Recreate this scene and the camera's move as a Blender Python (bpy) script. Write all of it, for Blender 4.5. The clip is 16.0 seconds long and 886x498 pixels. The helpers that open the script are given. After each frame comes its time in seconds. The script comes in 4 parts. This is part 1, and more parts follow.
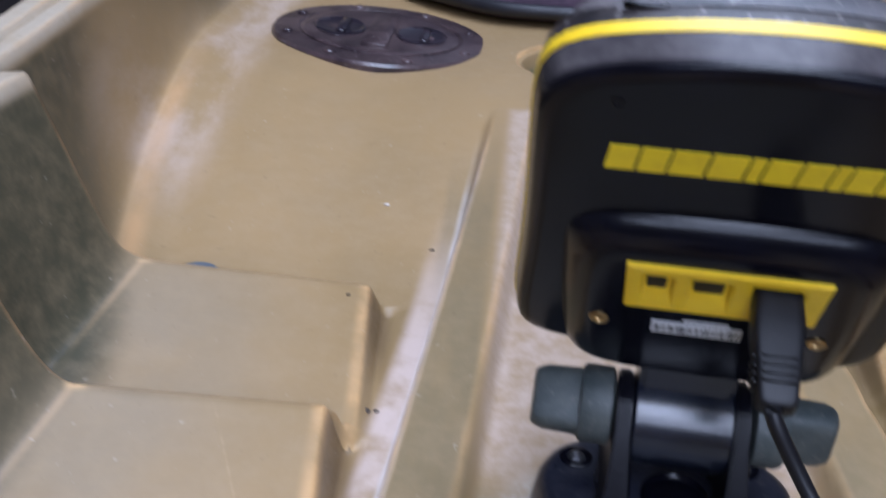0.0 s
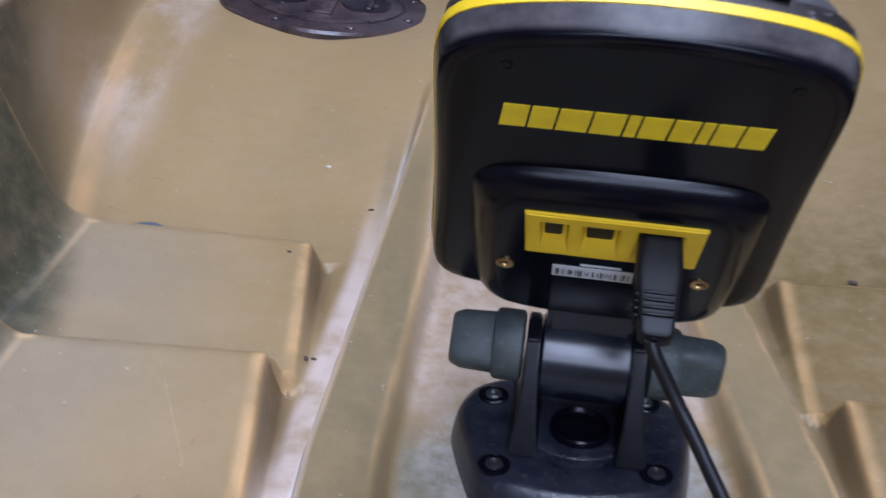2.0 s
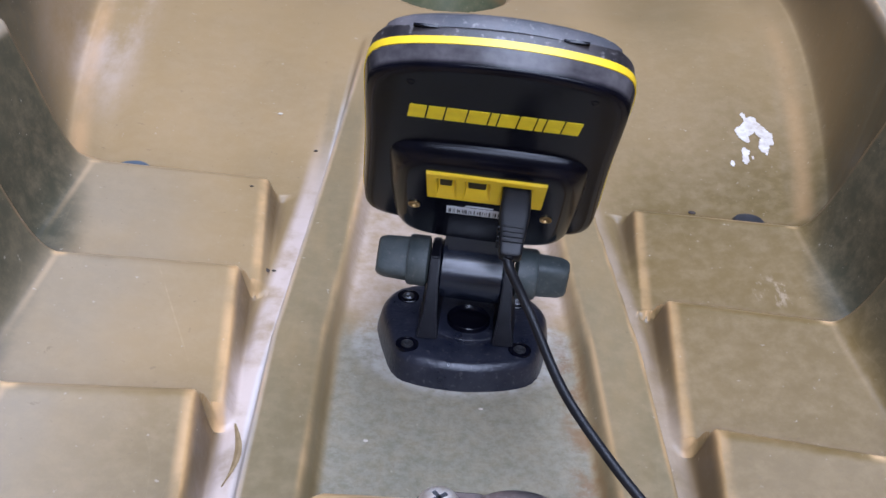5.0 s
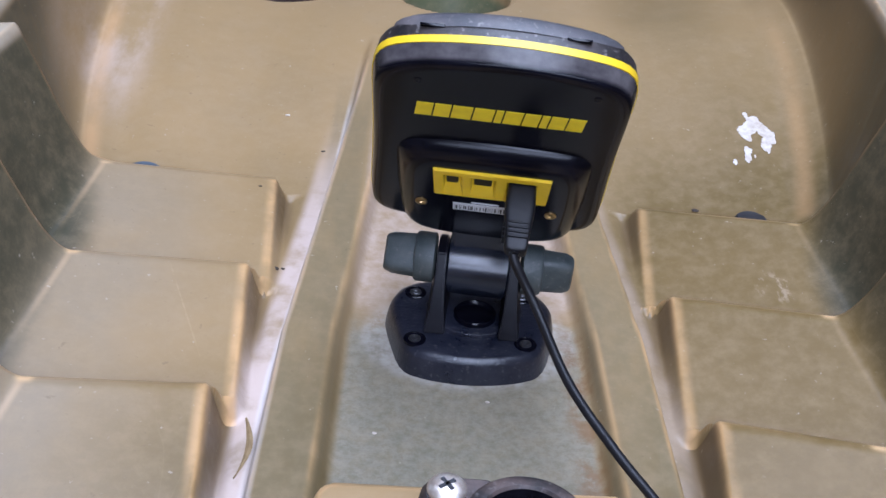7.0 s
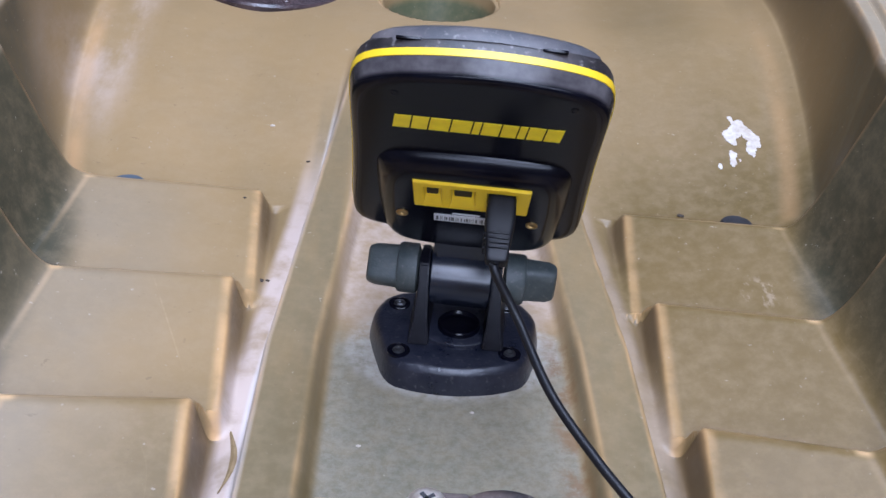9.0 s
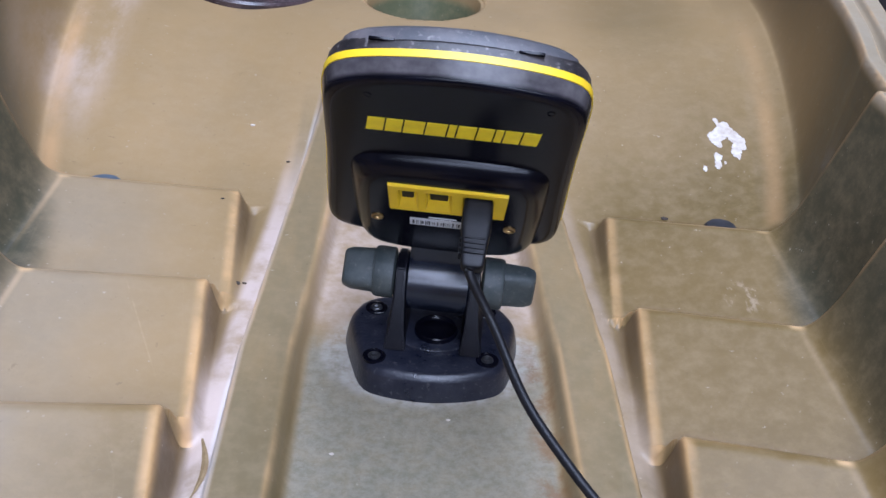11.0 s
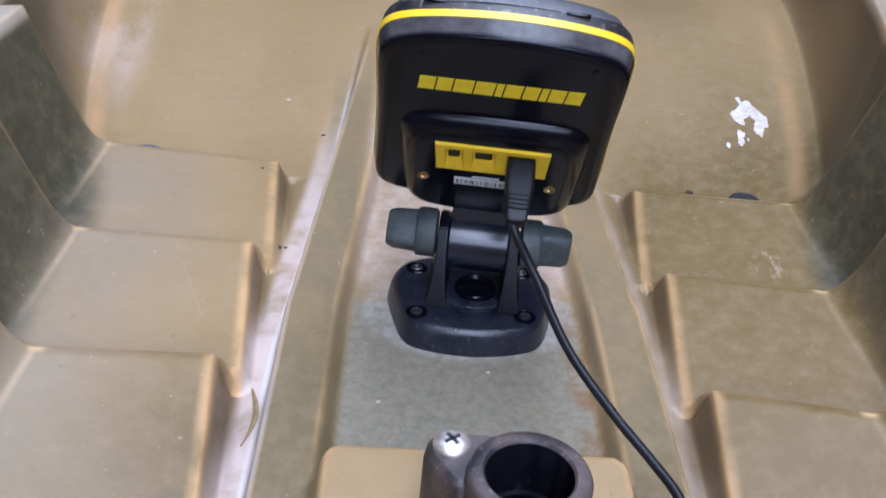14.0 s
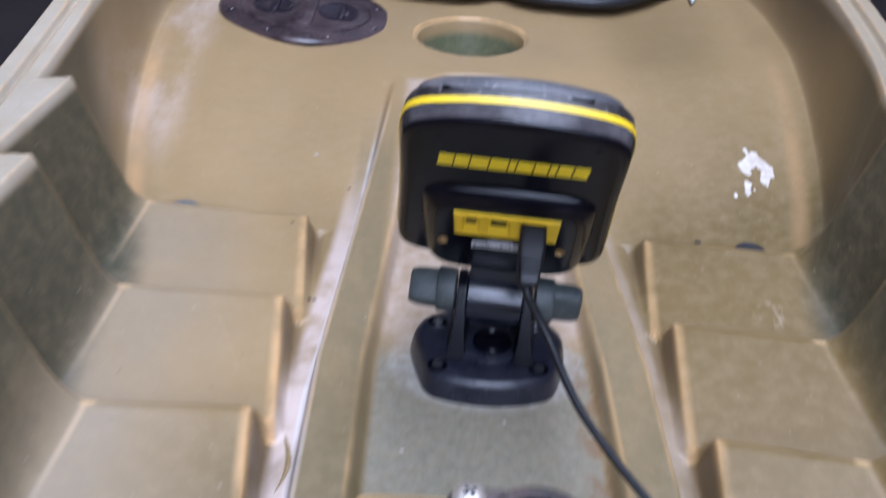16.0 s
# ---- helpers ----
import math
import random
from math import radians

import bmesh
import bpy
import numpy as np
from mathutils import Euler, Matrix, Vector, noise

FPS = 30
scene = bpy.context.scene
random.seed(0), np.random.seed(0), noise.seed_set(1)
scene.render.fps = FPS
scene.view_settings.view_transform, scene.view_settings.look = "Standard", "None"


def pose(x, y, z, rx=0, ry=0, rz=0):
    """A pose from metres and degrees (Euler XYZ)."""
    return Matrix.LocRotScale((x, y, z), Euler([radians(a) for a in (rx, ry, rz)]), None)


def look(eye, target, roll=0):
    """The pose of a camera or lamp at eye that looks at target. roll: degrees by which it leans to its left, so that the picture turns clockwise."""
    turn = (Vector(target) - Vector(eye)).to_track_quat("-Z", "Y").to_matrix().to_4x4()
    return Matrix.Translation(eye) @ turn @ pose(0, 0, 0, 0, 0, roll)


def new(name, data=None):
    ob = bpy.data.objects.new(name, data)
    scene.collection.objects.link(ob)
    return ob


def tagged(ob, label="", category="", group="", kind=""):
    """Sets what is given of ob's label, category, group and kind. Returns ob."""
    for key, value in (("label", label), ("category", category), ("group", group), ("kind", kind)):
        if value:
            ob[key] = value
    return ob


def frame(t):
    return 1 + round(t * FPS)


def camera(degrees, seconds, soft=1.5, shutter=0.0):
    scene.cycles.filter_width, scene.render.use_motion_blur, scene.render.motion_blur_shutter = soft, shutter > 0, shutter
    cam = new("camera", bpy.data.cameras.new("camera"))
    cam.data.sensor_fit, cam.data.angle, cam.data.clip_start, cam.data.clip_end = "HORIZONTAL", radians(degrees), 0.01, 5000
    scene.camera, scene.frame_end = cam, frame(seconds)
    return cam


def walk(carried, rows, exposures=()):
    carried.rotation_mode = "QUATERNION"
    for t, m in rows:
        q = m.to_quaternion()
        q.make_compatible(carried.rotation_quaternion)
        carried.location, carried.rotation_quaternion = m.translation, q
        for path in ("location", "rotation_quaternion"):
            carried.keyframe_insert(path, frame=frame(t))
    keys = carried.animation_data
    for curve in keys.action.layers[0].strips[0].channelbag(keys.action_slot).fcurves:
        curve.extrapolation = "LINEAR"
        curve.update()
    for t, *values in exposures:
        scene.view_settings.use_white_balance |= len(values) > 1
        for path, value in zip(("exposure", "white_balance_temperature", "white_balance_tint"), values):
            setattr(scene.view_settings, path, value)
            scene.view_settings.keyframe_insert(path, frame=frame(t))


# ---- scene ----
cam = camera(46.4, 16.0, shutter=1.0)
PATH = [
    (0, (-0.057, -0.287, 0.259), (-0.192, 1.501, -0.627), 1.5),
    (0.5, (-0.043, -0.289, 0.247), (-0.15, 1.489, -0.663), 0.9),
    (1, (-0.037, -0.291, 0.253), (-0.096, 1.483, -0.668), 0.7),
    (1.5, (-0.04, -0.298, 0.259), (-0.124, 1.479, -0.655), 0.5),
    (2, (-0.04, -0.316, 0.268), (-0.099, 1.449, -0.67), 2.2),
    (2.5, (-0.042, -0.341, 0.293), (-0.053, 1.412, -0.67), 3.4),
    (3, (-0.044, -0.364, 0.321), (-0.02, 1.371, -0.672), 3.8),
    (3.5, (-0.039, -0.393, 0.334), (0.022, 1.322, -0.693), 5.2),
    (4, (-0.038, -0.424, 0.346), (0.038, 1.273, -0.709), 5.4),
    (4.5, (-0.034, -0.442, 0.358), (0.023, 1.244, -0.716), 4.4),
    (5, (-0.032, -0.449, 0.357), (0.041, 1.236, -0.719), 4.7),
    (7.5, (-0.033, -0.46, 0.359), (0.029, 1.231, -0.707), 4.2),
    (8, (-0.029, -0.457, 0.36), (0.036, 1.236, -0.703), 4.1),
    (8.5, (-0.026, -0.456, 0.362), (0.042, 1.237, -0.699), 3.8),
    (9, (-0.026, -0.457, 0.362), (0.045, 1.235, -0.701), 3.6),
    (11.5, (-0.017, -0.445, 0.36), (0.072, 1.244, -0.706), 4.2),
    (12, (-0.018, -0.443, 0.362), (0.071, 1.248, -0.702), 4.1),
    (12.5, (-0.021, -0.438, 0.36), (0.073, 1.255, -0.7), 4.2),
    (13, (-0.025, -0.449, 0.357), (0.071, 1.248, -0.699), 4.3),
    (13.5, (-0.034, -0.462, 0.357), (0.051, 1.233, -0.702), 4.3),
    (14, (-0.037, -0.478, 0.354), (0.039, 1.21, -0.716), 4.4),
    (14.5, (-0.038, -0.487, 0.365), (0.031, 1.195, -0.714), 4.6),
    (15, (-0.038, -0.481, 0.381), (0.03, 1.213, -0.68), 4.4),
    (15.5, (-0.035, -0.466, 0.394), (0.022, 1.268, -0.6), 3.8),
    (16, (-0.037, -0.503, 0.394), (-0.008, 1.208, -0.641), 3.3),
]
walk(cam, [(t, look(eye, target, roll)) for t, eye, target, roll in PATH],
     exposures=[(0, -0.14), (0.5, -0.28), (1.0, -0.30), (2.0, -0.24), (3.0, -0.20), (4.5, 0.0), (15.0, 0.0), (16.0, 0.0)])

# ---- light ----
world = bpy.data.worlds.new("sky")
scene.world = world
world.use_nodes = True
wn, wl = world.node_tree.nodes, world.node_tree.links
sky = wn.new("ShaderNodeTexSky")
sky.sky_type, sky.sun_disc = "NISHITA", False
sky.sun_elevation, sky.sun_rotation = radians(50), radians(174)
wl.new(sky.outputs[0], wn["Background"].inputs[0])
wn["Background"].inputs[1].default_value = 0.055
# unseen area lamps: an assumed overhead strip and a fill added behind the camera
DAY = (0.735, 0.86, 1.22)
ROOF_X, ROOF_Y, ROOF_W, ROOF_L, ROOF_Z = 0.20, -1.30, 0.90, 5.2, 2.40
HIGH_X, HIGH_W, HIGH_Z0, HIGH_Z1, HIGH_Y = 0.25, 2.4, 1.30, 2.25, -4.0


def area_lamp(name, width, height, watts, m):
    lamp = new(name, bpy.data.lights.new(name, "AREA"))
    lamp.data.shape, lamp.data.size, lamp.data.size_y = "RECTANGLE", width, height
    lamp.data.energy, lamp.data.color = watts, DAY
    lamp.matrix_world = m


area_lamp("unseen_overhead_lamp", ROOF_W, ROOF_L, 204.0, Matrix.Translation((ROOF_X, ROOF_Y, ROOF_Z + 0.02)))
area_lamp("added_fill_lamp", HIGH_W, HIGH_Z1 - HIGH_Z0, 58.0, pose(HIGH_X, HIGH_Y - 0.05, (HIGH_Z0 + HIGH_Z1) / 2, 90))


# ---- materials ----
PITCH = 0.125  # from one foot brace to the next


def mat(name, color, rough=0.5, metal=0.0, second=None, scale=40.0, amount=1.0, bump=0.0, bump_scale=400.0, spec=0.5, rough_var=0.0, flecks=0.0):
    """A node material: two colours mixed by noise at two scales, with a fine relief."""
    m = bpy.data.materials.new(name)
    m.use_nodes = True
    n, l = m.node_tree.nodes, m.node_tree.links
    b = n["Principled BSDF"]
    b.inputs["Roughness"].default_value, b.inputs["Metallic"].default_value = rough, metal
    b.inputs["Specular IOR Level"].default_value = spec
    b.inputs["Base Color"].default_value = (*color, 1)
    tc = n.new("ShaderNodeTexCoord")
    if second:
        a = n.new("ShaderNodeTexNoise")
        a.inputs["Scale"].default_value, a.inputs["Detail"].default_value = scale, 6
        a.inputs["Roughness"].default_value = 0.65
        l.new(tc.outputs["Object"], a.inputs["Vector"])
        ramp = n.new("ShaderNodeMapRange")
        ramp.inputs[1].default_value, ramp.inputs[2].default_value = 0.38, 0.68
        ramp.inputs[4].default_value = amount
        l.new(a.outputs["Fac"], ramp.inputs[0])
        mix = n.new("ShaderNodeMix")
        mix.data_type = "RGBA"
        mix.inputs[6].default_value, mix.inputs[7].default_value = (*color, 1), (*second, 1)
        l.new(ramp.outputs[0], mix.inputs[0])
        last = mix.outputs[2]
        if flecks:
            # pale dust
            d = n.new("ShaderNodeTexNoise")
            d.inputs["Scale"].default_value, d.inputs["Detail"].default_value = 420, 3
            l.new(tc.outputs["Object"], d.inputs["Vector"])
            dr = n.new("ShaderNodeMapRange")
            dr.inputs[1].default_value, dr.inputs[2].default_value, dr.inputs[4].default_value = 0.60, 0.76, flecks
            l.new(d.outputs["Fac"], dr.inputs[0])
            dm = n.new("ShaderNodeMix")
            dm.data_type = "RGBA"
            dm.inputs[7].default_value = (0.34, 0.31, 0.29, 1)
            l.new(dr.outputs[0], dm.inputs[0])
            l.new(last, dm.inputs[6])
            last = dm.outputs[2]
        l.new(last, b.inputs["Base Color"])
        if rough_var:
            rr = n.new("ShaderNodeMapRange")
            rr.inputs[3].default_value, rr.inputs[4].default_value = rough - rough_var, rough + rough_var
            l.new(a.outputs["Fac"], rr.inputs[0])
            l.new(rr.outputs[0], b.inputs["Roughness"])
    if bump:
        g = n.new("ShaderNodeTexNoise")
        g.inputs["Scale"].default_value, g.inputs["Detail"].default_value = bump_scale, 3
        l.new(tc.outputs["Object"], g.inputs["Vector"])
        bp = n.new("ShaderNodeBump")
        bp.inputs["Strength"].default_value, bp.inputs["Distance"].default_value = bump, 0.001
        l.new(g.outputs["Fac"], bp.inputs["Height"])
        l.new(bp.outputs[0], b.inputs["Normal"])
    return m


def hull_material():
    """Moulded tan polyethylene swirled with olive, scuffed pale in the side channels, with grit, scratches and some
    painted light and shade.
    """
    m = bpy.data.materials.new("hull_plastic")
    m.use_nodes = True
    n, l = m.node_tree.nodes, m.node_tree.links
    b = n["Principled BSDF"]
    tc = n.new("ShaderNodeTexCoord")

    def noise_tex(scale, detail=5, rough=0.6, stretch=None):
        a = n.new("ShaderNodeTexNoise")
        a.inputs["Scale"].default_value, a.inputs["Detail"].default_value, a.inputs["Roughness"].default_value = scale, detail, rough
        if stretch:
            mp = n.new("ShaderNodeMapping")
            mp.inputs["Scale"].default_value, mp.inputs["Rotation"].default_value = stretch[0], stretch[1]
            l.new(tc.outputs["Object"], mp.inputs[0])
            l.new(mp.outputs[0], a.inputs["Vector"])
        else:
            l.new(tc.outputs["Object"], a.inputs["Vector"])
        return a.outputs["Fac"]

    def ranged(sock, lo, hi, to0=0.0, to1=1.0):
        r = n.new("ShaderNodeMapRange")
        r.interpolation_type = "SMOOTHSTEP"
        for i, v in zip((1, 2, 3, 4), (lo, hi, to0, to1)):
            r.inputs[i].default_value = v
        l.new(sock, r.inputs[0])
        return r.outputs[0]

    def calc(op, a, c):
        k = n.new("ShaderNodeMath")
        k.operation = op
        for i, v in enumerate((a, c)):
            if isinstance(v, (int, float)):
                k.inputs[i].default_value = v
            else:
                l.new(v, k.inputs[i])
        return k.outputs[0]

    def mixed(fac, a, c):
        k = n.new("ShaderNodeMix")
        k.data_type = "RGBA"
        l.new(fac, k.inputs[0])
        for i, v in ((6, a), (7, c)):
            if isinstance(v, tuple):
                k.inputs[i].default_value = (*v, 1)
            else:
                l.new(v, k.inputs[i])
        return k.outputs[2]

    xyz = n.new("ShaderNodeSeparateXYZ")
    l.new(tc.outputs["Object"], xyz.inputs[0])
    x, y = xyz.outputs[0], xyz.outputs[1]
    ax = calc("ABSOLUTE", x, 0)
    swirl = noise_tex(4.0, 1.5, 0.45, ((1.0, 0.55, 1.0), (0, 0, 0.5)))
    fine = noise_tex(90, 6, 0.7)
    grit = noise_tex(420, 3, 0.6)
    # more olive to the right and bow, partly standing in for dimmer light
    lean_in = calc("MULTIPLY", ranged(x, 0.04, 0.17, 0.0, 0.44), ranged(y, 0.42, 0.05, 0.42, 1.0))
    color = mixed(ranged(calc("ADD", calc("ADD", calc("MULTIPLY", swirl, ranged(y, 0.18, 0.30, 1.0, 0.72)), ranged(y, 0.06, -0.12, 0.0, 0.12)), lean_in), 0.42, 0.86), TAN, OLIVE)
    patchy = noise_tex(11, 5, 0.6)
    color = mixed(ranged(patchy, 0.38, 0.66, 0.0, 0.24), color, (0.200, 0.144, 0.074))
    color = mixed(ranged(noise_tex(38, 6, 0.7), 0.46, 0.72, 0.0, 0.18), color, (0.36, 0.255, 0.150))
    grey = calc("MULTIPLY", ranged(x, -0.13, -0.22), calc("MULTIPLY", ranged(y, 0.24, 0.12), ranged(noise_tex(9, 4, 0.6), 0.30, 0.62, 0.35, 1.0)))
    color = mixed(calc("MULTIPLY", grey, 0.6), color, (0.245, 0.205, 0.150))
    warm = calc("MULTIPLY", ranged(x, 0.115, 0.140), ranged(y, 0.32, 0.10))
    color = mixed(calc("MULTIPLY", warm, 0.72), color, (0.185, 0.118, 0.044))
    # olive pigment in the well floor and on the sides, with wall shade painted in
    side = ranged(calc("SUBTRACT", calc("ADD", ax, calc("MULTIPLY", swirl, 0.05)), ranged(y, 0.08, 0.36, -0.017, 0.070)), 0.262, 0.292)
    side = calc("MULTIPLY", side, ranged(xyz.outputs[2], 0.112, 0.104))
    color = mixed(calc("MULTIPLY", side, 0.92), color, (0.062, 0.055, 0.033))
    # brace walls take a darker grey-green, their shade mixed into the colour
    brace_side_shade = calc("MULTIPLY", side, ranged(calc("SUBTRACT", 0.235, calc("ADD", y, calc("MULTIPLY", calc("SUBTRACT", ax, 0.132), 0.28))), 0.030, 0.036))
    color = mixed(calc("MULTIPLY", brace_side_shade, ranged(noise_tex(7, 5, 0.65), 0.32, 0.62, 0.45, 0.85)), color, (0.056, 0.054, 0.034))
    # gunwale tops painted paler for the light their level faces catch
    ledge_light = calc("MULTIPLY", ranged(xyz.outputs[2], 0.106, 0.113), ranged(noise_tex(14, 5, 0.65), 0.25, 0.6, 0.5, 1.0))
    color = mixed(calc("MULTIPLY", ledge_light, ranged(x, -0.01, 0.01, 0.75, 0.45)), color, (0.50, 0.44, 0.35))
    # darker green below the drink holder's rim
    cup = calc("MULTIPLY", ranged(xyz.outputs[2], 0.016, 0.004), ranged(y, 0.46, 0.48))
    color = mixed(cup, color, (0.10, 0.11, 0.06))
    well = calc("MULTIPLY", ranged(ax, 0.069, 0.062), ranged(calc("ADD", y, calc("MULTIPLY", noise_tex(30, 3), 0.05)), 0.060, 0.035))
    well = calc("MULTIPLY", well, ranged(y, -0.133, -0.129))
    mottle = mixed(ranged(noise_tex(190, 6, 0.75), 0.30, 0.70), (0.185, 0.172, 0.122), (0.285, 0.262, 0.208))
    color = mixed(calc("MULTIPLY", well, 0.85), color, mottle)
    # the raised block kept its tan pigment
    blocky = calc("MULTIPLY", ranged(ax, 0.0735, 0.0715), ranged(y, -0.1315, -0.1345))
    color = mixed(calc("MULTIPLY", blocky, 0.8), color, (0.36, 0.235, 0.115))
    # olive along the rails; brown at each brace's foot, dirt with step shade painted in
    rails = calc("MULTIPLY", ranged(ax, 0.066, 0.072), ranged(ax, 0.104, 0.098))
    rails = calc("MULTIPLY", rails, ranged(y, 0.40, 0.26))
    color = mixed(calc("MULTIPLY", rails, ranged(noise_tex(24, 5, 0.65, ((1.0, 0.3, 1.0), (0, 0, 0))), 0.30, 0.66, 0.25, 0.80)), color, (0.170, 0.132, 0.072))
    back = calc("SUBTRACT", calc("SUBTRACT", ranged(x, -0.01, 0.01, 0.203, 0.2015), y), calc("MULTIPLY", calc("SUBTRACT", ax, 0.132), ranged(x, -0.01, 0.01, 0.255, 0.35)))
    phase = calc("FRACT", calc("DIVIDE", back, PITCH), 0)
    silt_shade = calc("MULTIPLY", calc("MULTIPLY", ranged(phase, 0.78, 0.94), ranged(ax, 0.128, 0.142)), calc("MULTIPLY", ranged(back, 0.0, 0.02), ranged(noise_tex(22, 4), 0.25, 0.6)))
    color = mixed(calc("MULTIPLY", silt_shade, 0.6), color, (0.19, 0.105, 0.045))
    axw = calc("ADD", ax, calc("MULTIPLY", phase, 0.011))
    # inner brace faces painted dark brown: their shade, with dirt in the pockets
    mud_shade = calc("MULTIPLY", calc("MULTIPLY", ranged(axw, 0.119, 0.126), ranged(axw, 0.135, 0.131)), calc("MULTIPLY", ranged(phase, 0.75, 0.15), ranged(back, -0.002, 0.006)))
    # mottling at the grain scale
    color = mixed(ranged(fine, 0.35, 0.75, 0.0, 0.20), color, PALE)
    color = mixed(ranged(noise_tex(170, 3, 0.6), 0.66, 0.76, 0.0, 0.35), color, (0.13, 0.085, 0.045))
    # pale pinkish scuffing along the channels beside the centre rails, and dust inside the well behind the mount
    xr = calc("ADD", ax, calc("MULTIPLY", calc("MAXIMUM", y, 0.0), 0.062))
    chan = calc("MULTIPLY", ranged(xr, 0.1015, 0.1065), ranged(xr, 0.127, 0.119))
    chan = calc("MULTIPLY", chan, ranged(y, 0.32, 0.14, 0.0, 1.0))
    chan = calc("MULTIPLY", chan, ranged(noise_tex(34, 5, 0.6), 0.12, 0.58))
    color = mixed(calc("MULTIPLY", chan, calc("ADD", ranged(x, -0.05, 0.05, 0.85, 0.26), 0.0)), color, SCUFF)
    color = mixed(calc("MULTIPLY", mud_shade, 0.7), color, (0.105, 0.066, 0.034))
    dust = calc("MULTIPLY", ranged(ax, 0.069, 0.060), ranged(calc("ADD", y, calc("MULTIPLY", noise_tex(30, 3), 0.05)), 0.045, 0.075))
    dust = calc("MULTIPLY", dust, calc("MULTIPLY", ranged(fine, 0.12, 0.75), ranged(y, 0.435, 0.42)))
    color = mixed(calc("MULTIPLY", dust, 0.6), color, SCUFF)
    bx, by = calc("SUBTRACT", x, 0.0025), calc("SUBTRACT", y, 0.012)
    gap = calc("SQRT", calc("ADD", calc("MULTIPLY", calc("MULTIPLY", bx, bx), 0.55), calc("MULTIPLY", by, by)), 0)
    collar = calc("MULTIPLY", ranged(gap, 0.049, 0.041), calc("MULTIPLY", ranged(ax, 0.066, 0.062), ranged(noise_tex(110, 5, 0.7), 0.30, 0.62)))
    color = mixed(calc("MULTIPLY", collar, 0.6), color, (0.50, 0.46, 0.41))
    # chalky rub marks where the side turns up
    rub = calc("MULTIPLY", ranged(ax, 0.245, 0.280), ranged(ax, 0.322, 0.296))
    rub = calc("MULTIPLY", rub, ranged(y, 0.22, 0.36))
    rub = calc("MULTIPLY", rub, ranged(noise_tex(26, 6, 0.7, ((1.0, 0.35, 1.0), (0, 0, -0.25))), 0.36, 0.70))
    color = mixed(calc("MULTIPLY", rub, calc("ADD", ranged(x, -0.05, 0.05, 0.55, 0.0), 0.0)), color, SCUFF)
    # white along the thin left rail edge
    rail = calc("MULTIPLY", ranged(xr, 0.0975, 0.1015), ranged(xr, 0.1120, 0.1090))
    rail = calc("MULTIPLY", rail, calc("MULTIPLY", ranged(y, 0.40, 0.25), ranged(x, 0.02, -0.02)))
    color = mixed(calc("MULTIPLY", calc("MULTIPLY", rail, ranged(noise_tex(40, 4, 0.6, ((1.0, 0.3, 1.0), (0, 0, 0))), 0.3, 0.6, 0.35, 1.0)), 0.6), color, (0.66, 0.63, 0.61))
    # warm, pale highlights painted on the moulded convex edges
    geo = n.new("ShaderNodeNewGeometry")
    color = mixed(calc("MULTIPLY", ranged(geo.outputs["Pointiness"], 0.506, 0.560, 0.0, 0.60), ranged(noise_tex(18, 4, 0.6), 0.36, 0.66, 0.15, 1.0)), color, (0.66, 0.39, 0.18))
    # warm gleams painted on the braces' inner edges, corners, folds and the side crease
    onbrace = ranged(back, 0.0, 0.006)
    edge_gleam = calc("MULTIPLY", calc("MULTIPLY", ranged(axw, 0.1305, 0.1335), ranged(axw, 0.1405, 0.1350)), onbrace)
    edge_gleam = calc("MULTIPLY", edge_gleam, ranged(noise_tex(30, 4, 0.6), 0.30, 0.62, 0.25, 1.0))
    color = mixed(calc("MULTIPLY", edge_gleam, ranged(x, -0.01, 0.01, 0.62, 0.38)), color, (0.68, 0.40, 0.18))
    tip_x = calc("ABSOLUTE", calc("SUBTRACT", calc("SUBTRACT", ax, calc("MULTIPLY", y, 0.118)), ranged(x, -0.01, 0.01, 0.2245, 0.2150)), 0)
    tip_glint = calc("MULTIPLY", ranged(tip_x, 0.006, 0.001), calc("MULTIPLY", ranged(phase, 0.06, 0.01), onbrace))
    color = mixed(calc("MULTIPLY", tip_glint, 0.8), color, (0.82, 0.53, 0.27))
    # pale gleam of the fold between tread and wall, painted in
    fold = calc("ABSOLUTE", calc("SUBTRACT", calc("SUBTRACT", calc("SUBTRACT", ax, calc("MULTIPLY", y, 0.118)), ranged(x, -0.01, 0.01, 0.2245, 0.2150)), calc("MULTIPLY", phase, 0.028)), 0)
    fold = calc("MULTIPLY", calc("MULTIPLY", ranged(fold, 0.0032, 0.0), onbrace), ranged(phase, 0.75, 0.05))
    color = mixed(calc("MULTIPLY", fold, ranged(x, -0.01, 0.01, 0.34, 0.10)), color, (0.62, 0.40, 0.22))
    # the side crease's orange reflection, painted as a warm line
    bend = calc("SUBTRACT", 1.0, calc("POWER", 2.71828, calc("MULTIPLY", calc("MAXIMUM", calc("SUBTRACT", y, 0.19), 0.0), -6.667)))
    crease = calc("ABSOLUTE", calc("ADD", calc("SUBTRACT", ax, calc("ADD", calc("MULTIPLY", bend, 0.045), 0.268)), ranged(x, -0.01, 0.01, 0.004, 0.015)), 0)
    crease = calc("MULTIPLY", ranged(crease, 0.011, 0.0), calc("MULTIPLY", ranged(y, 0.185, 0.20), ranged(y, 0.52, 0.36)))
    crease = calc("MULTIPLY", crease, ranged(noise_tex(20, 5, 0.65, ((1.0, 0.4, 1.0), (0, 0, 0))), 0.28, 0.62, 0.2, 1.0))
    color = mixed(calc("MULTIPLY", crease, ranged(x, -0.01, 0.01, 0.6, 0.35)), color, (0.58, 0.34, 0.16))
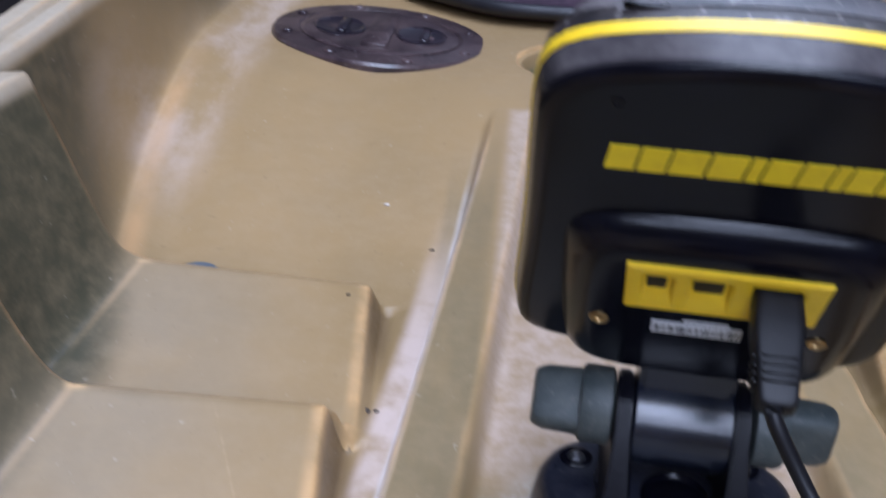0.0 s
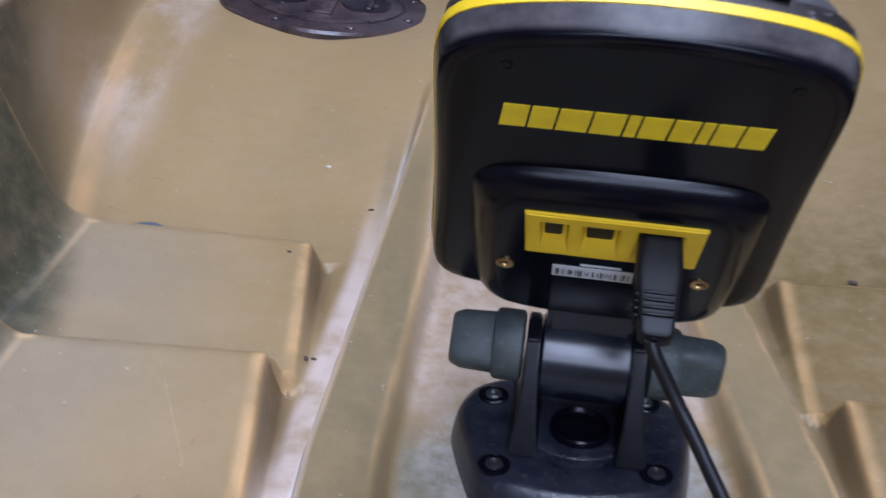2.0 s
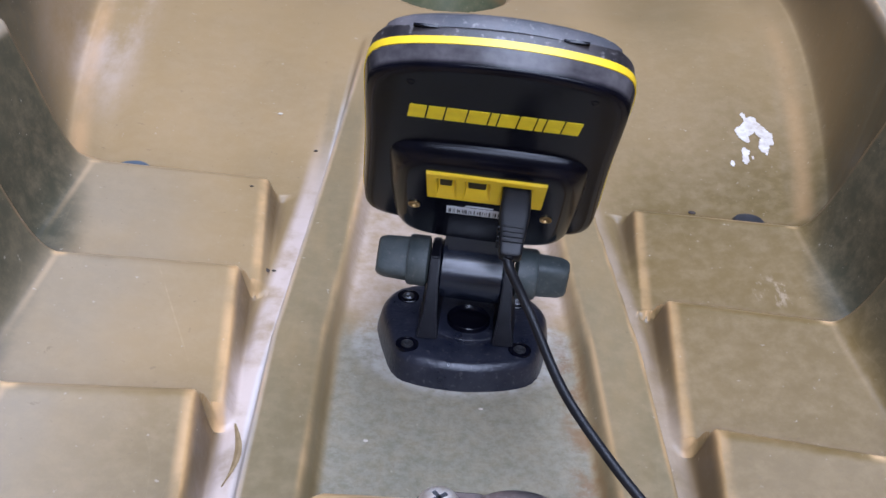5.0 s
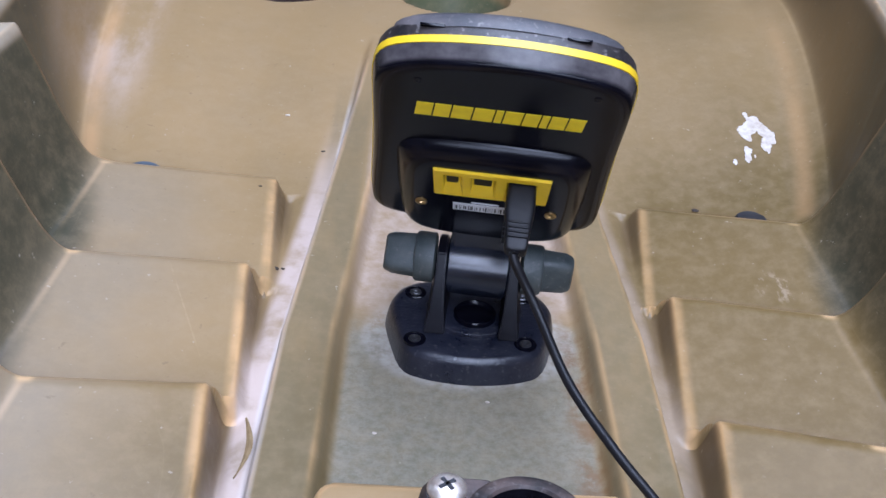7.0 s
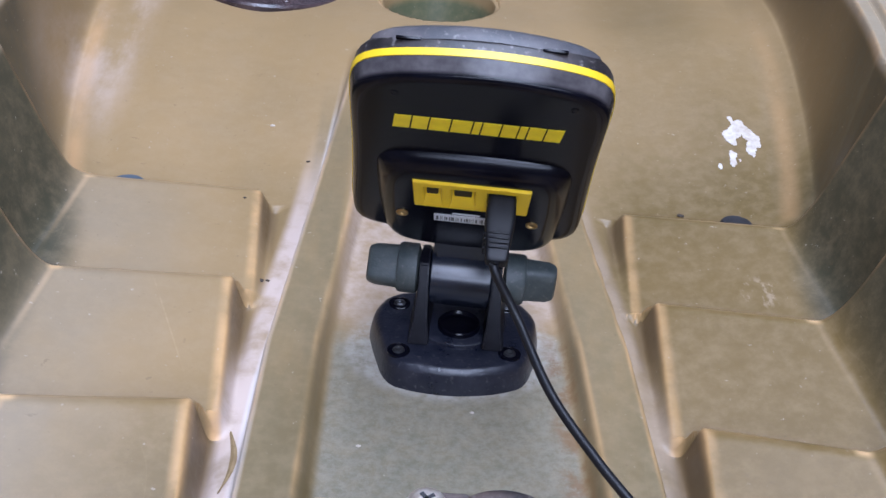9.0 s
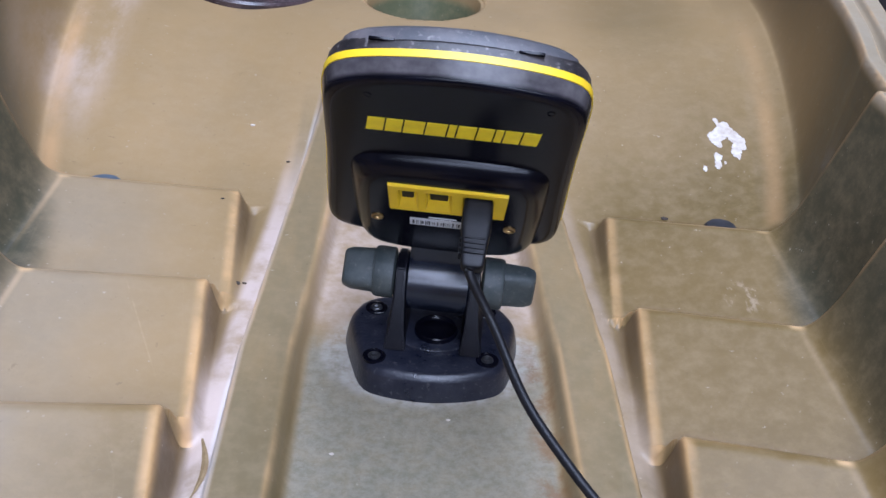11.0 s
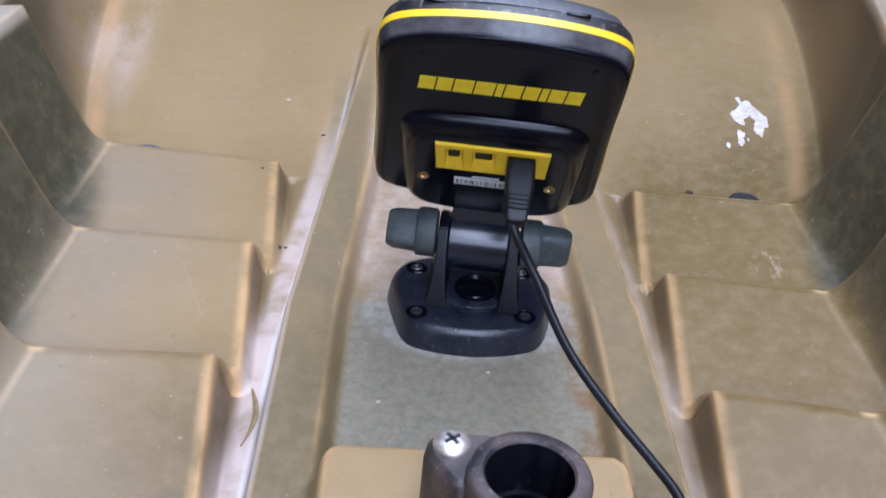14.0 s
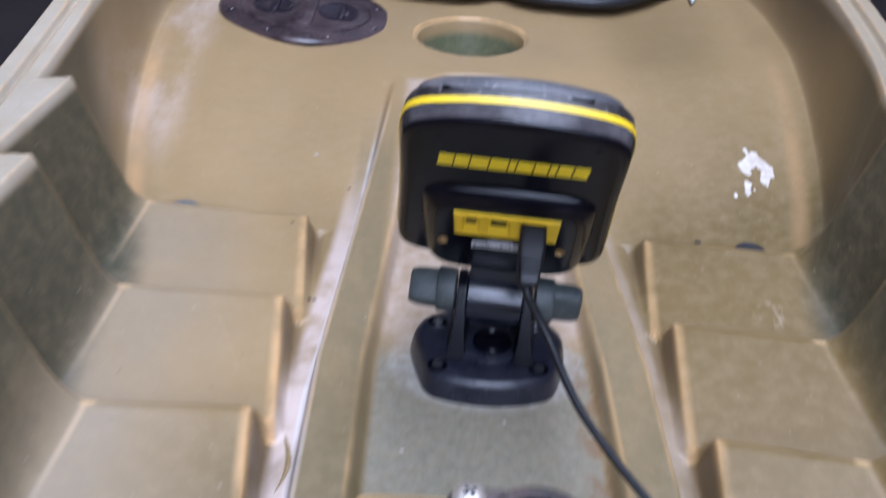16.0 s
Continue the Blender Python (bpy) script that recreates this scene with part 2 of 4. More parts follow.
    # rust-brown seep down one side of the well
    seep = calc("MULTIPLY", calc("MULTIPLY", ranged(x, 0.050, 0.060), ranged(x, 0.073, 0.066)), calc("MULTIPLY", ranged(y, 0.05, 0.0), ranged(y, -0.135, -0.10)))
    seep = calc("MULTIPLY", seep, ranged(noise_tex(60, 5, 0.7), 0.42, 0.62))
    color = mixed(calc("MULTIPLY", seep, 0.7), color, (0.20, 0.10, 0.04))
    # chafed spots on the braces
    chafe = noise_tex(150, 4, 0.7, ((1.0, 0.45, 1.0), (0, 0, 0.7)))
    for cx, cy, rx, ry in CHAFED:
        dx, dy = calc("DIVIDE", calc("SUBTRACT", x, cx), rx), calc("DIVIDE", calc("SUBTRACT", y, cy), ry)
        near = ranged(calc("ADD", calc("MULTIPLY", dx, dx), calc("MULTIPLY", dy, dy)), 1.0, 0.2)
        color = mixed(calc("MULTIPLY", calc("MULTIPLY", near, ranged(chafe, 0.55, 0.66)), 0.30), color, (0.60, 0.47, 0.34))
    # one long scratch across a brace
    run = calc("SUBTRACT", calc("ADD", x, 0.1745), calc("MULTIPLY", calc("SUBTRACT", 0.055, y), 0.44))
    scratch = calc("MULTIPLY", ranged(calc("ABSOLUTE", run, 0), 0.0009, 0.0), calc("MULTIPLY", ranged(y, 0.062, 0.050), ranged(y, -0.020, 0.01)))
    color = mixed(calc("MULTIPLY", calc("MULTIPLY", scratch, ranged(fine, 0.35, 0.6)), 0.28), color, (0.52, 0.36, 0.20))
    # pale grit and whitish specks
    color = mixed(ranged(noise_tex(260, 2, 0.5), 0.70, 0.80, 0.0, 0.4), color, (0.55, 0.48, 0.40))
    # hair scratches
    scr = noise_tex(16, 2, 0.5, ((1.0, 0.035, 1.0), (0, 0, 0.35)))
    lines = ranged(calc("ABSOLUTE", calc("SUBTRACT", scr, 0.55), 0), 0.0012, 0.0, 0.0, 0.06)
    color = mixed(lines, color, PALE)
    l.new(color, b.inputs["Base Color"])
    l.new(ranged(fine, 0.3, 0.7, 0.32, 0.45), b.inputs["Roughness"])
    b.inputs["Specular IOR Level"].default_value = 0.30
    bp = n.new("ShaderNodeBump")
    bp.inputs["Strength"].default_value, bp.inputs["Distance"].default_value = 0.16, 0.0004
    l.new(calc("ADD", calc("MULTIPLY", grit, 0.25), fine), bp.inputs["Height"])
    l.new(bp.outputs[0], b.inputs["Normal"])
    return m


TAN, OLIVE = (0.322, 0.210, 0.098), (0.106, 0.073, 0.024)
PALE, SCUFF = (0.42, 0.30, 0.17), (0.57, 0.455, 0.395)
# centre and half size of each chafed spot
CHAFED = ((0.207, 0.098, 0.016, 0.018), (0.166, -0.050, 0.030, 0.006), (0.228, 0.055, 0.022, 0.008), (-0.142, 0.092, 0.016, 0.010))
HULL = hull_material()
CASE = mat("black_case_plastic", (0.0016, 0.0016, 0.0040), 0.20, second=(0.0036, 0.0038, 0.0085), scale=60, bump=0.04, bump_scale=900, rough_var=0.03, spec=0.22)


def dusted(name, base, lo, hi):
    """The base material with pale dust settled where the head's upper edge lies level."""
    m = base.copy()
    m.name = name
    n, l = m.node_tree.nodes, m.node_tree.links
    b = n["Principled BSDF"]
    under = b.inputs["Base Color"].links[0].from_socket
    tc = n.new("ShaderNodeTexCoord")
    xyz = n.new("ShaderNodeSeparateXYZ")
    l.new(tc.outputs["Object"], xyz.inputs[0])
    cover_up = n.new("ShaderNodeMapRange")
    cover_up.interpolation_type = "SMOOTHSTEP"
    cover_up.inputs[1].default_value, cover_up.inputs[2].default_value = lo, hi
    l.new(xyz.outputs[2], cover_up.inputs[0])
    high = n.new("ShaderNodeMapRange")
    high.inputs[1].default_value, high.inputs[2].default_value = 0.072, 0.084
    l.new(xyz.outputs[1], high.inputs[0])
    grain = n.new("ShaderNodeTexNoise")
    grain.inputs["Scale"].default_value, grain.inputs["Detail"].default_value = 160, 6
    l.new(tc.outputs["Object"], grain.inputs["Vector"])
    fac = high.outputs[0]
    for sock in (cover_up.outputs[0], grain.outputs["Fac"]):
        k = n.new("ShaderNodeMath")
        k.operation = "MULTIPLY"
        l.new(fac, k.inputs[0])
        l.new(sock, k.inputs[1])
        fac = k.outputs[0]
    mix = n.new("ShaderNodeMix")
    mix.data_type = "RGBA"
    mix.inputs[7].default_value = (0.13, 0.115, 0.115, 1)
    l.new(fac, mix.inputs[0])
    l.new(under, mix.inputs[6])
    l.new(mix.outputs[2], b.inputs["Base Color"])
    return m


CASE_DUSTY = dusted("dusty_black_case", CASE, -0.0098, -0.0125)
MOUNT = mat("black_mount_plastic", (0.007, 0.009, 0.018), 0.30, second=(0.024, 0.025, 0.036), scale=75, bump=0.25, bump_scale=500, rough_var=0.1, flecks=0.16)
CHEEK = mat("black_cheek_plastic", (0.004, 0.004, 0.007), 0.36, second=(0.010, 0.010, 0.014), scale=70, bump=0.1, spec=0.2)
BARREL = mat("dark_barrel_plastic", (0.006, 0.008, 0.016), 0.27, second=(0.010, 0.013, 0.023), scale=70, bump=0.02, bump_scale=500, spec=0.7)
KNOB = mat("grey_green_rubber", (0.042, 0.054, 0.056), 0.50, second=(0.085, 0.095, 0.092), scale=80, bump=0.2, bump_scale=600, flecks=0.25)
YELLOW = mat("yellow_plastic", (0.82, 0.55, 0.022), 0.38, second=(0.74, 0.47, 0.018), scale=60, bump=0.05)
YELLOW_PRINT = mat("yellow_print", (0.88, 0.66, 0.02), 0.5, second=(0.78, 0.56, 0.02), scale=150)
SOCKET_SHADE = mat("socket_shade", (0.02, 0.014, 0.006), 0.6)
BRASS = mat("brass_insert", (0.55, 0.38, 0.18), 0.3, 1.0)
STEEL = mat("stainless_screw", (0.80, 0.74, 0.68), 0.42, 0.8, second=(0.55, 0.44, 0.36), scale=260)
DARK_STEEL = mat("dark_screw_steel", (0.05, 0.05, 0.055), 0.35, 0.6)
LABEL = mat("white_label", (0.62, 0.64, 0.68), 0.5)
INK = mat("black_ink", (0.02, 0.02, 0.025), 0.6)
CABLE = mat("black_cable_rubber", (0.005, 0.005, 0.007), 0.45, second=(0.010, 0.010, 0.012), scale=90, bump=0.1, spec=0.3)
COVER = mat("grey_cover_plastic", (0.050, 0.050, 0.056), 0.45, second=(0.12, 0.105, 0.105), scale=50, bump=0.15, bump_scale=500, flecks=0.4)
BEZEL = mat("dusty_black_plastic", (0.010, 0.009, 0.010), 0.4, second=(0.05, 0.038, 0.036), scale=70, bump=0.15, bump_scale=500, flecks=0.5)
HOLDER = mat("faded_black_nylon", (0.016, 0.015, 0.016), 0.5, second=(0.125, 0.086, 0.074), scale=45, bump=0.3, bump_scale=350, rough_var=0.1, flecks=0.3)
BORE = mat("black_nylon_bore", (0.004, 0.004, 0.007), 0.25, second=(0.009, 0.009, 0.013), scale=60, bump=0.1, spec=0.4)
HATCH = mat("hatch_plastic", (0.026, 0.017, 0.020), 0.24, second=(0.085, 0.056, 0.056), scale=38, bump=0.15, bump_scale=300, rough_var=0.08, flecks=0.25)
FABRIC = mat("purple_black_fabric", (0.026, 0.013, 0.025), 0.9, second=(0.050, 0.026, 0.042), scale=120, bump=0.5, bump_scale=1200)
HATCH_GLOSS = mat("glossy_hatch_recess", (0.014, 0.012, 0.018), 0.12, second=(0.030, 0.022, 0.028), scale=60)
PIPING = mat("black_piping", (0.008, 0.008, 0.011), 0.5, bump=0.1)
BLUE = mat("blue_rubber_plug", (0.055, 0.080, 0.110), 0.45, second=(0.08, 0.11, 0.14), scale=90)
BLACK_RUBBER = mat("black_rubber_plug", (0.018, 0.018, 0.020), 0.5, second=(0.035, 0.035, 0.04), scale=90)
WHITE = mat("white_vinyl", (0.64, 0.58, 0.51), 0.5, second=(0.44, 0.35, 0.27), scale=120)
LEAF = mat("dry_leaf", (0.20, 0.13, 0.06), 0.7, second=(0.28, 0.20, 0.10), scale=200)
DIRT = mat("dark_crumb", (0.05, 0.035, 0.025), 0.8)
CONCRETE = mat("dark_floor", (0.018, 0.013, 0.014), 0.7, second=(0.03, 0.022, 0.022), scale=6, bump=0.2, bump_scale=80)


# ---- building helpers ----
def part(name, bm, material, parent=None, label="", smooth=True):
    """Links a bmesh as one mesh object, under a thing or a part."""
    me = bpy.data.meshes.new(name)
    bm.normal_update()
    bm.to_mesh(me)
    bm.free()
    me.materials.append(material)
    if smooth:
        me.polygons.foreach_set("use_smooth", [True] * len(me.polygons))
        me.set_sharp_from_angle(angle=radians(38))
    ob = new(name, me)
    ob.parent = parent
    if label:
        tagged(ob, label)
    return ob


def thing(name, m, label, category, group="", kind=""):
    ob = new(name)
    ob.empty_display_size = 0.01
    ob.matrix_world = m
    return tagged(ob, label, category, group, kind)


def loft(rings, cap0=True, cap1=True, closed=True):
    """A skin over rings of points, each ring with the same count."""
    bm = bmesh.new()
    vs = [[bm.verts.new(p) for p in r] for r in rings]
    k = len(rings[0])
    for a, b in zip(vs, vs[1:]):
        for i in range(k if closed else k - 1):
            j = (i + 1) % k
            bm.faces.new((a[i], a[j], b[j], b[i]))
    if cap0:
        bm.faces.new(vs[0][::-1])
    if cap1:
        bm.faces.new(vs[-1])
    bmesh.ops.recalc_face_normals(bm, faces=bm.faces)
    return bm


def box(sx, sy, sz, at=(0, 0, 0), bevel=0.001, segs=2, m=None):
    bm = bmesh.new()
    bmesh.ops.create_cube(bm, size=1, matrix=Matrix.Diagonal((sx, sy, sz, 1)))
    if bevel:
        bmesh.ops.bevel(bm, geom=bm.edges[:], offset=bevel, segments=segs, profile=0.5, affect="EDGES")
    bmesh.ops.transform(bm, matrix=Matrix.Translation(at) @ (m or Matrix()), verts=bm.verts)
    return bm


def circle(r, z, k=32, at=(0, 0), wobble=None):
    return [(at[0] + r * math.cos(2 * math.pi * i / k), at[1] + r * math.sin(2 * math.pi * i / k), z) for i in range(k)]


def lathe(profile, k=32, cap0=True, cap1=True, m=None):
    """Turned solid: (radius, height) pairs about z."""
    bm = loft([circle(r, z, k) for r, z in profile], cap0, cap1)
    if m:
        bmesh.ops.transform(bm, matrix=m, verts=bm.verts)
    return bm


def joined(*bms):
    out = bmesh.new()
    for b in bms:
        me = bpy.data.meshes.new("tmp")
        b.to_mesh(me)
        b.free()
        out.from_mesh(me)
        bpy.data.meshes.remove(me)
    return out


def tube(points, r, k=12, steps=8):
    """A round tube along a smooth line through the points."""
    p = [Vector(q) for q in points]
    p = [2 * p[0] - p[1]] + p + [2 * p[-1] - p[-2]]
    line = []
    for i in range(1, len(p) - 2):
        for s in range(steps):
            t = s / steps
            line.append(0.5 * (2 * p[i] + (p[i + 1] - p[i - 1]) * t + (2 * p[i - 1] - 5 * p[i] + 4 * p[i + 1] - p[i + 2]) * t * t
                               + (3 * p[i] - p[i - 1] - 3 * p[i + 1] + p[i + 2]) * t ** 3))
    line.append(p[-2])
    rings = []
    for i, c in enumerate(line):
        d = (line[min(i + 1, len(line) - 1)] - line[max(i - 1, 0)]).normalized()
        side = d.cross(Vector((0, 0, 1)))
        side = side.normalized() if side.length > 1e-4 else Vector((1, 0, 0))
        up = side.cross(d)
        rings.append([c + r * (math.cos(a) * side + math.sin(a) * up) for a in (2 * math.pi * j / k for j in range(k))])
    return loft(rings)


def sm(lo, hi, v):
    t = np.clip((np.asarray(v, float) - lo) / (hi - lo), 0, 1)
    return t * t * (3 - 2 * t)


def smin(a, b, k):
    h = np.clip(0.5 + 0.5 * (b - a) / k, 0, 1)
    return b * (1 - h) + a * h - k * h * (1 - h)


def smax(a, b, k):
    return -smin(-np.asarray(a), -np.asarray(b), k)


# ---- the kayak's moulded deck, as a height over the plan ----


def deck(x, y):
    """Height of the moulded deck: centre well between two rails, side channels, toothed foot braces, floor, side walls, gunwales."""
    x, y = np.broadcast_arrays(np.asarray(x, float), np.asarray(y, float))
    ax = np.abs(x)
    first = np.where(x < 0, 0.203, 0.2015)
    skew = np.where(x < 0, 0.255, 0.35)
    # distance towards the bow from the last brace's ridge
    s = first - skew * (np.clip(ax, 0.10, 0.33) - 0.132) - y
    u = np.where(s > 0, (s / PITCH) % 1.0, 1.0)
    # the braces climb towards the bow; the kayak leans a little to one side
    climb = 0.008 * np.floor(np.maximum(s, 0) / PITCH) - np.where(x < 0, 0.0, 0.0065 + 0.05 * np.clip(ax - 0.13, 0, 0.12))
    floor = -0.024 + 0.050 * sm(0.17, 0.50, y) + 0.010 * sm(0.16, 0.25, ax)
    ridge = -0.0065 + 0.20 * np.clip(ax - 0.13, 0, 0.12) + climb
    foot = -0.0175 + 0.17 * np.clip(ax - 0.13, 0, 0.12) + climb
    rise = sm(0.945, 1.0, u)
    tread = ridge + (foot - ridge) * (u ** 0.9) * (1 - rise) - 0.0022 * np.clip(1 - u / 0.06, 0, 1) ** 2 + 0.0058 * rise
    tread = np.where(s > 0, tread, foot + (ridge - 0.0022 - foot) * sm(-0.0045, 0.0, s))
    brace = np.where(s > -0.006, tread, -0.1)
    brace = np.where(s < 0, np.maximum(np.where(s > -0.0045, tread, -0.1), floor), brace)
    w_ = sm(-0.03, 0.05, s)
    channel = (-0.025 + 0.02 * np.clip(s, 0, 0.5)) * w_ + floor * (1 - w_)
    pocket = np.where(s > 0, 0.0035 * (1 - u) * (1 - rise), 0) * np.exp(-((ax - 0.1225) / 0.0055) ** 2)
    channel = channel - pocket
    # each tread widens inwards from its ridge to its foot
    lip = np.where(s > 0, 0.1345 - 0.011 * u * (1 - rise), 0.1345)
    inner = sm(lip - 0.0085, lip - 0.0005, ax)
    z = channel + (brace - channel) * inner
    # side walls, stepped with the braces, up to the ledge and the gunwale
    far = 0.268 + 0.045 * (1 - np.exp(-np.clip(y - 0.19, 0, 2) / 0.15)) - 0.020 * sm(0.55, 0.80, y)
    brace_wall = np.where(x < 0, 0.232, 0.2235) + 0.118 * (y - 0.06) + 0.028 * u * (1 - rise)
    wall0 = np.where(s > 0, brace_wall, far)
    gun = np.where(x < 0, 0.309 + 0.075 * np.clip(y - 0.17, -0.2, 0.35), 0.290 + 0.09 * np.clip(y - 0.20, -0.2, 0.35))
    rim = np.where(s > 0, brace_wall + 0.042, np.maximum(gun, far + 0.018))
    ledge = 0.116 + 0.02 * sm(0.2, 0.9, y)
    # a shallow fillet, then the steep side
    fillet = np.where(s > 0, 0.0, 0.42) * np.clip(ax - wall0 + 0.030, 0, 0.030) ** 1.6 / 0.030 ** 0.6
    z = z + fillet
    t = np.clip((ax - wall0) / (rim - wall0), 0, 1.6)
    lift = (ledge - z) * np.where(t < 0.5, t * t * 4 / 3, (t - 0.25) * 4 / 3)
    z = smin(z + lift, ledge + 0.0 * z, 0.005)
    q = ax - np.maximum(gun, rim)
    z = z - 0.006 * sm(0.010, 0.013, q) * (1 - sm(0.016, 0.019, q)) - 0.30 * sm(0.030, 0.062, q)
    # centre console: rails round a sunken well
    wo = 0.1075 - 0.062 * np.clip(y, 0, 1)
    end = 0.470
    dx, dy = ax - (wo - 0.05), y - (end - 0.05)
    out = np.hypot(np.maximum(dx, 0), np.maximum(dy, 0)) + np.minimum(np.maximum(dx, dy), 0) - 0.05
    top = 0.012 + 0.020 * np.clip(y - 0.02, 0, 1)
    top = np.maximum(top, floor - 0.002)
    z = np.where(out < 0.002, np.maximum(z, z + (top - z) * sm(0.001, -0.0075, out)), z)
    wi = wo - 0.036
    dx, dy = ax - (wi - 0.025), y - (0.440 - 0.025)
    well = np.hypot(np.maximum(dx, 0), np.maximum(dy, 0)) + np.minimum(np.maximum(dx, dy), 0) - 0.025
    bottom = 0.0 + 0.022 * np.clip(y - 0.10, 0, 1)
    z = z + (bottom - z) * sm(0.003, -0.006, well)
    # raised block towards the bow
    dx, dy = ax - (0.0715 - 0.012), y - (-0.133 - 0.012)
    blk = np.hypot(np.maximum(dx, 0), np.maximum(dy, 0)) + np.minimum(np.maximum(dx, dy), 0) - 0.012
    z = np.where(blk < 0.004, np.maximum(z, z + (0.033 - z) * sm(0.004, -0.005, blk)), z)
    # drink holder
    r = np.hypot(x + 0.003, y - 0.540)
    z = z - 0.080 * sm(0.0590, 0.0560, r)
    return z


def dz(x, y):
    return float(deck(x, y))


def height_sheet(xs, ys, f):
    X, Y = np.meshgrid(xs, ys)
    side = sm(-0.09, 0.09, X)
    Y = Y - (0.255 + 0.095 * side) * (np.clip(np.abs(X), 0.10, 0.33) - 0.132) - 0.0015 * side
    Z = f(X, Y)
    co = np.stack([X, Y, Z], -1).reshape(-1, 3)
    nx, ny = len(xs), len(ys)
    i = (np.arange(ny - 1)[:, None] * nx + np.arange(nx - 1)[None, :]).reshape(-1)
    faces = np.stack([i, i + 1, i + 1 + nx, i + nx], -1)
    me = bpy.data.meshes.new("sheet")
    me.vertices.add(len(co))
    me.vertices.foreach_set("co", co.reshape(-1))
    me.loops.add(faces.size)
    me.loops.foreach_set("vertex_index", faces.reshape(-1))
    me.polygons.add(len(faces))
    me.polygons.foreach_set("loop_start", np.arange(0, faces.size, 4))
    me.update(calc_edges=True)
    me.polygons.foreach_set("use_smooth", np.ones(len(faces), bool))
    return me


kayak = thing("kayak", Matrix(), "tan and olive moulded plastic sit-on-top kayak with toothed foot braces", "kayak")
half = np.concatenate([np.arange(0, 0.110, 0.0020), np.arange(0.110, 0.142, 0.0010), np.arange(0.142, 0.25, 0.0021), np.arange(0.25, 0.365, 0.0010), np.arange(0.365, 0.42, 0.003)])
xs = np.concatenate([-half[:0:-1], half])
ys = 0.203 + np.arange(-290, 450) * PITCH / 52
sheet = height_sheet(xs, ys, deck)
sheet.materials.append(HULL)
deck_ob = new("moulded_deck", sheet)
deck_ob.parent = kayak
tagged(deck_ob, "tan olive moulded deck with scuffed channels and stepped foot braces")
# outer hull below the gunwales
rings = []
for y, w, b in ((-0.52, 0.330, -0.26), (0.0, 0.345, -0.29), (0.6, 0.350, -0.29), (1.26, 0.35, -0.29)):
    rings.append([(-w, y, -0.17), (-w * 0.96, y, -0.22), (-w * 0.8, y, b), (0, y, b - 0.01), (w * 0.8, y, b), (w * 0.96, y, -0.22), (w, y, -0.17)])
part("outer_hull", loft(rings, False, False, False), HULL, kayak)

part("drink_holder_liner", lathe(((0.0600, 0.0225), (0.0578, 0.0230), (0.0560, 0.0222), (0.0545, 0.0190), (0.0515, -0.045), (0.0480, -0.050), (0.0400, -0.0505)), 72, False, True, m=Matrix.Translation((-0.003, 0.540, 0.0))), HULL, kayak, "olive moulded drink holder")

bm = bmesh.new()
bmesh.ops.create_grid(bm, x_segments=8, y_segments=8, size=1)
bmesh.ops.transform(bm, matrix=Matrix.Translation((0, 0.8, -0.305)) @ Matrix.Diagonal((6, 6, 1, 1)), verts=bm.verts)
tagged(part("ground", bm, CONCRETE), "dark concrete floor under the kayak", "ground", kind="structure")


# ---- unseen enclosure added to shape the light round the kayak ----
def slab(name, lo, hi, label):
    size = [h - l_ for l_, h in zip(lo, hi)]
    mid = [(h + l_) / 2 for l_, h in zip(lo, hi)]
    return tagged(part(name, box(*size, mid, 0), PLASTER, smooth=False), label, "wall", kind="structure")


PLASTER = mat("enclosure_boards", (0.16, 0.14, 0.12), 0.8, second=(0.22, 0.19, 0.16), scale=4, bump=0.2, bump_scale=60)
slab("wall_west", (-2.1, -4.0, -0.31), (-2.0, 4.0, ROOF_Z), "unseen plain dull boarded wall added to shape the light")
slab("wall_east", (2.3, -4.0, -0.31), (2.4, 4.0, ROOF_Z), "unseen plain dull boarded wall added to shape the light")
d0, d1 = HIGH_X - HIGH_W / 2, HIGH_X + HIGH_W / 2
pieces = [box(b_[0] - a_[0], 0.1, b_[1] - a_[1], ((a_[0] + b_[0]) / 2, HIGH_Y - 0.05, (a_[1] + b_[1]) / 2), 0) for a_, b_ in (
    ((-2.1, -0.31), (d0, ROOF_Z)), ((d1, -0.31), (2.4, ROOF_Z)), ((d0, -0.31), (d1, HIGH_Z0)), ((d0, HIGH_Z1), (d1, ROOF_Z)))]
tagged(part("wall_south", joined(*pieces), PLASTER, smooth=False), "unseen dull boarded wall with a long high opening for the added fill lamp", "wall", kind="structure")
slab("wall_north", (-2.1, 4.0, -0.31), (2.4, 4.1, ROOF_Z), "unseen plain dull boarded wall added to shape the light")
x0, x1, y0, y1 = ROOF_X - ROOF_W / 2, ROOF_X + ROOF_W / 2, ROOF_Y - ROOF_L / 2, ROOF_Y + ROOF_L / 2
roof = [box(b_[0] - a_[0], b_[1] - a_[1], 0.08, ((a_[0] + b_[0]) / 2, (a_[1] + b_[1]) / 2, ROOF_Z + 0.06), 0) for a_, b_ in (
    ((-2.1, -4.1), (x0, 4.1)), ((x1, -4.1), (2.4, 4.1)), ((x0, -4.1), (x1, y0)), ((x0, y1), (x1, 4.1)))]
tagged(part("ceiling", joined(*roof), PLASTER, smooth=False), "unseen dull boarded ceiling added with a long opening for the overhead lamp", "ceiling", kind="structure")


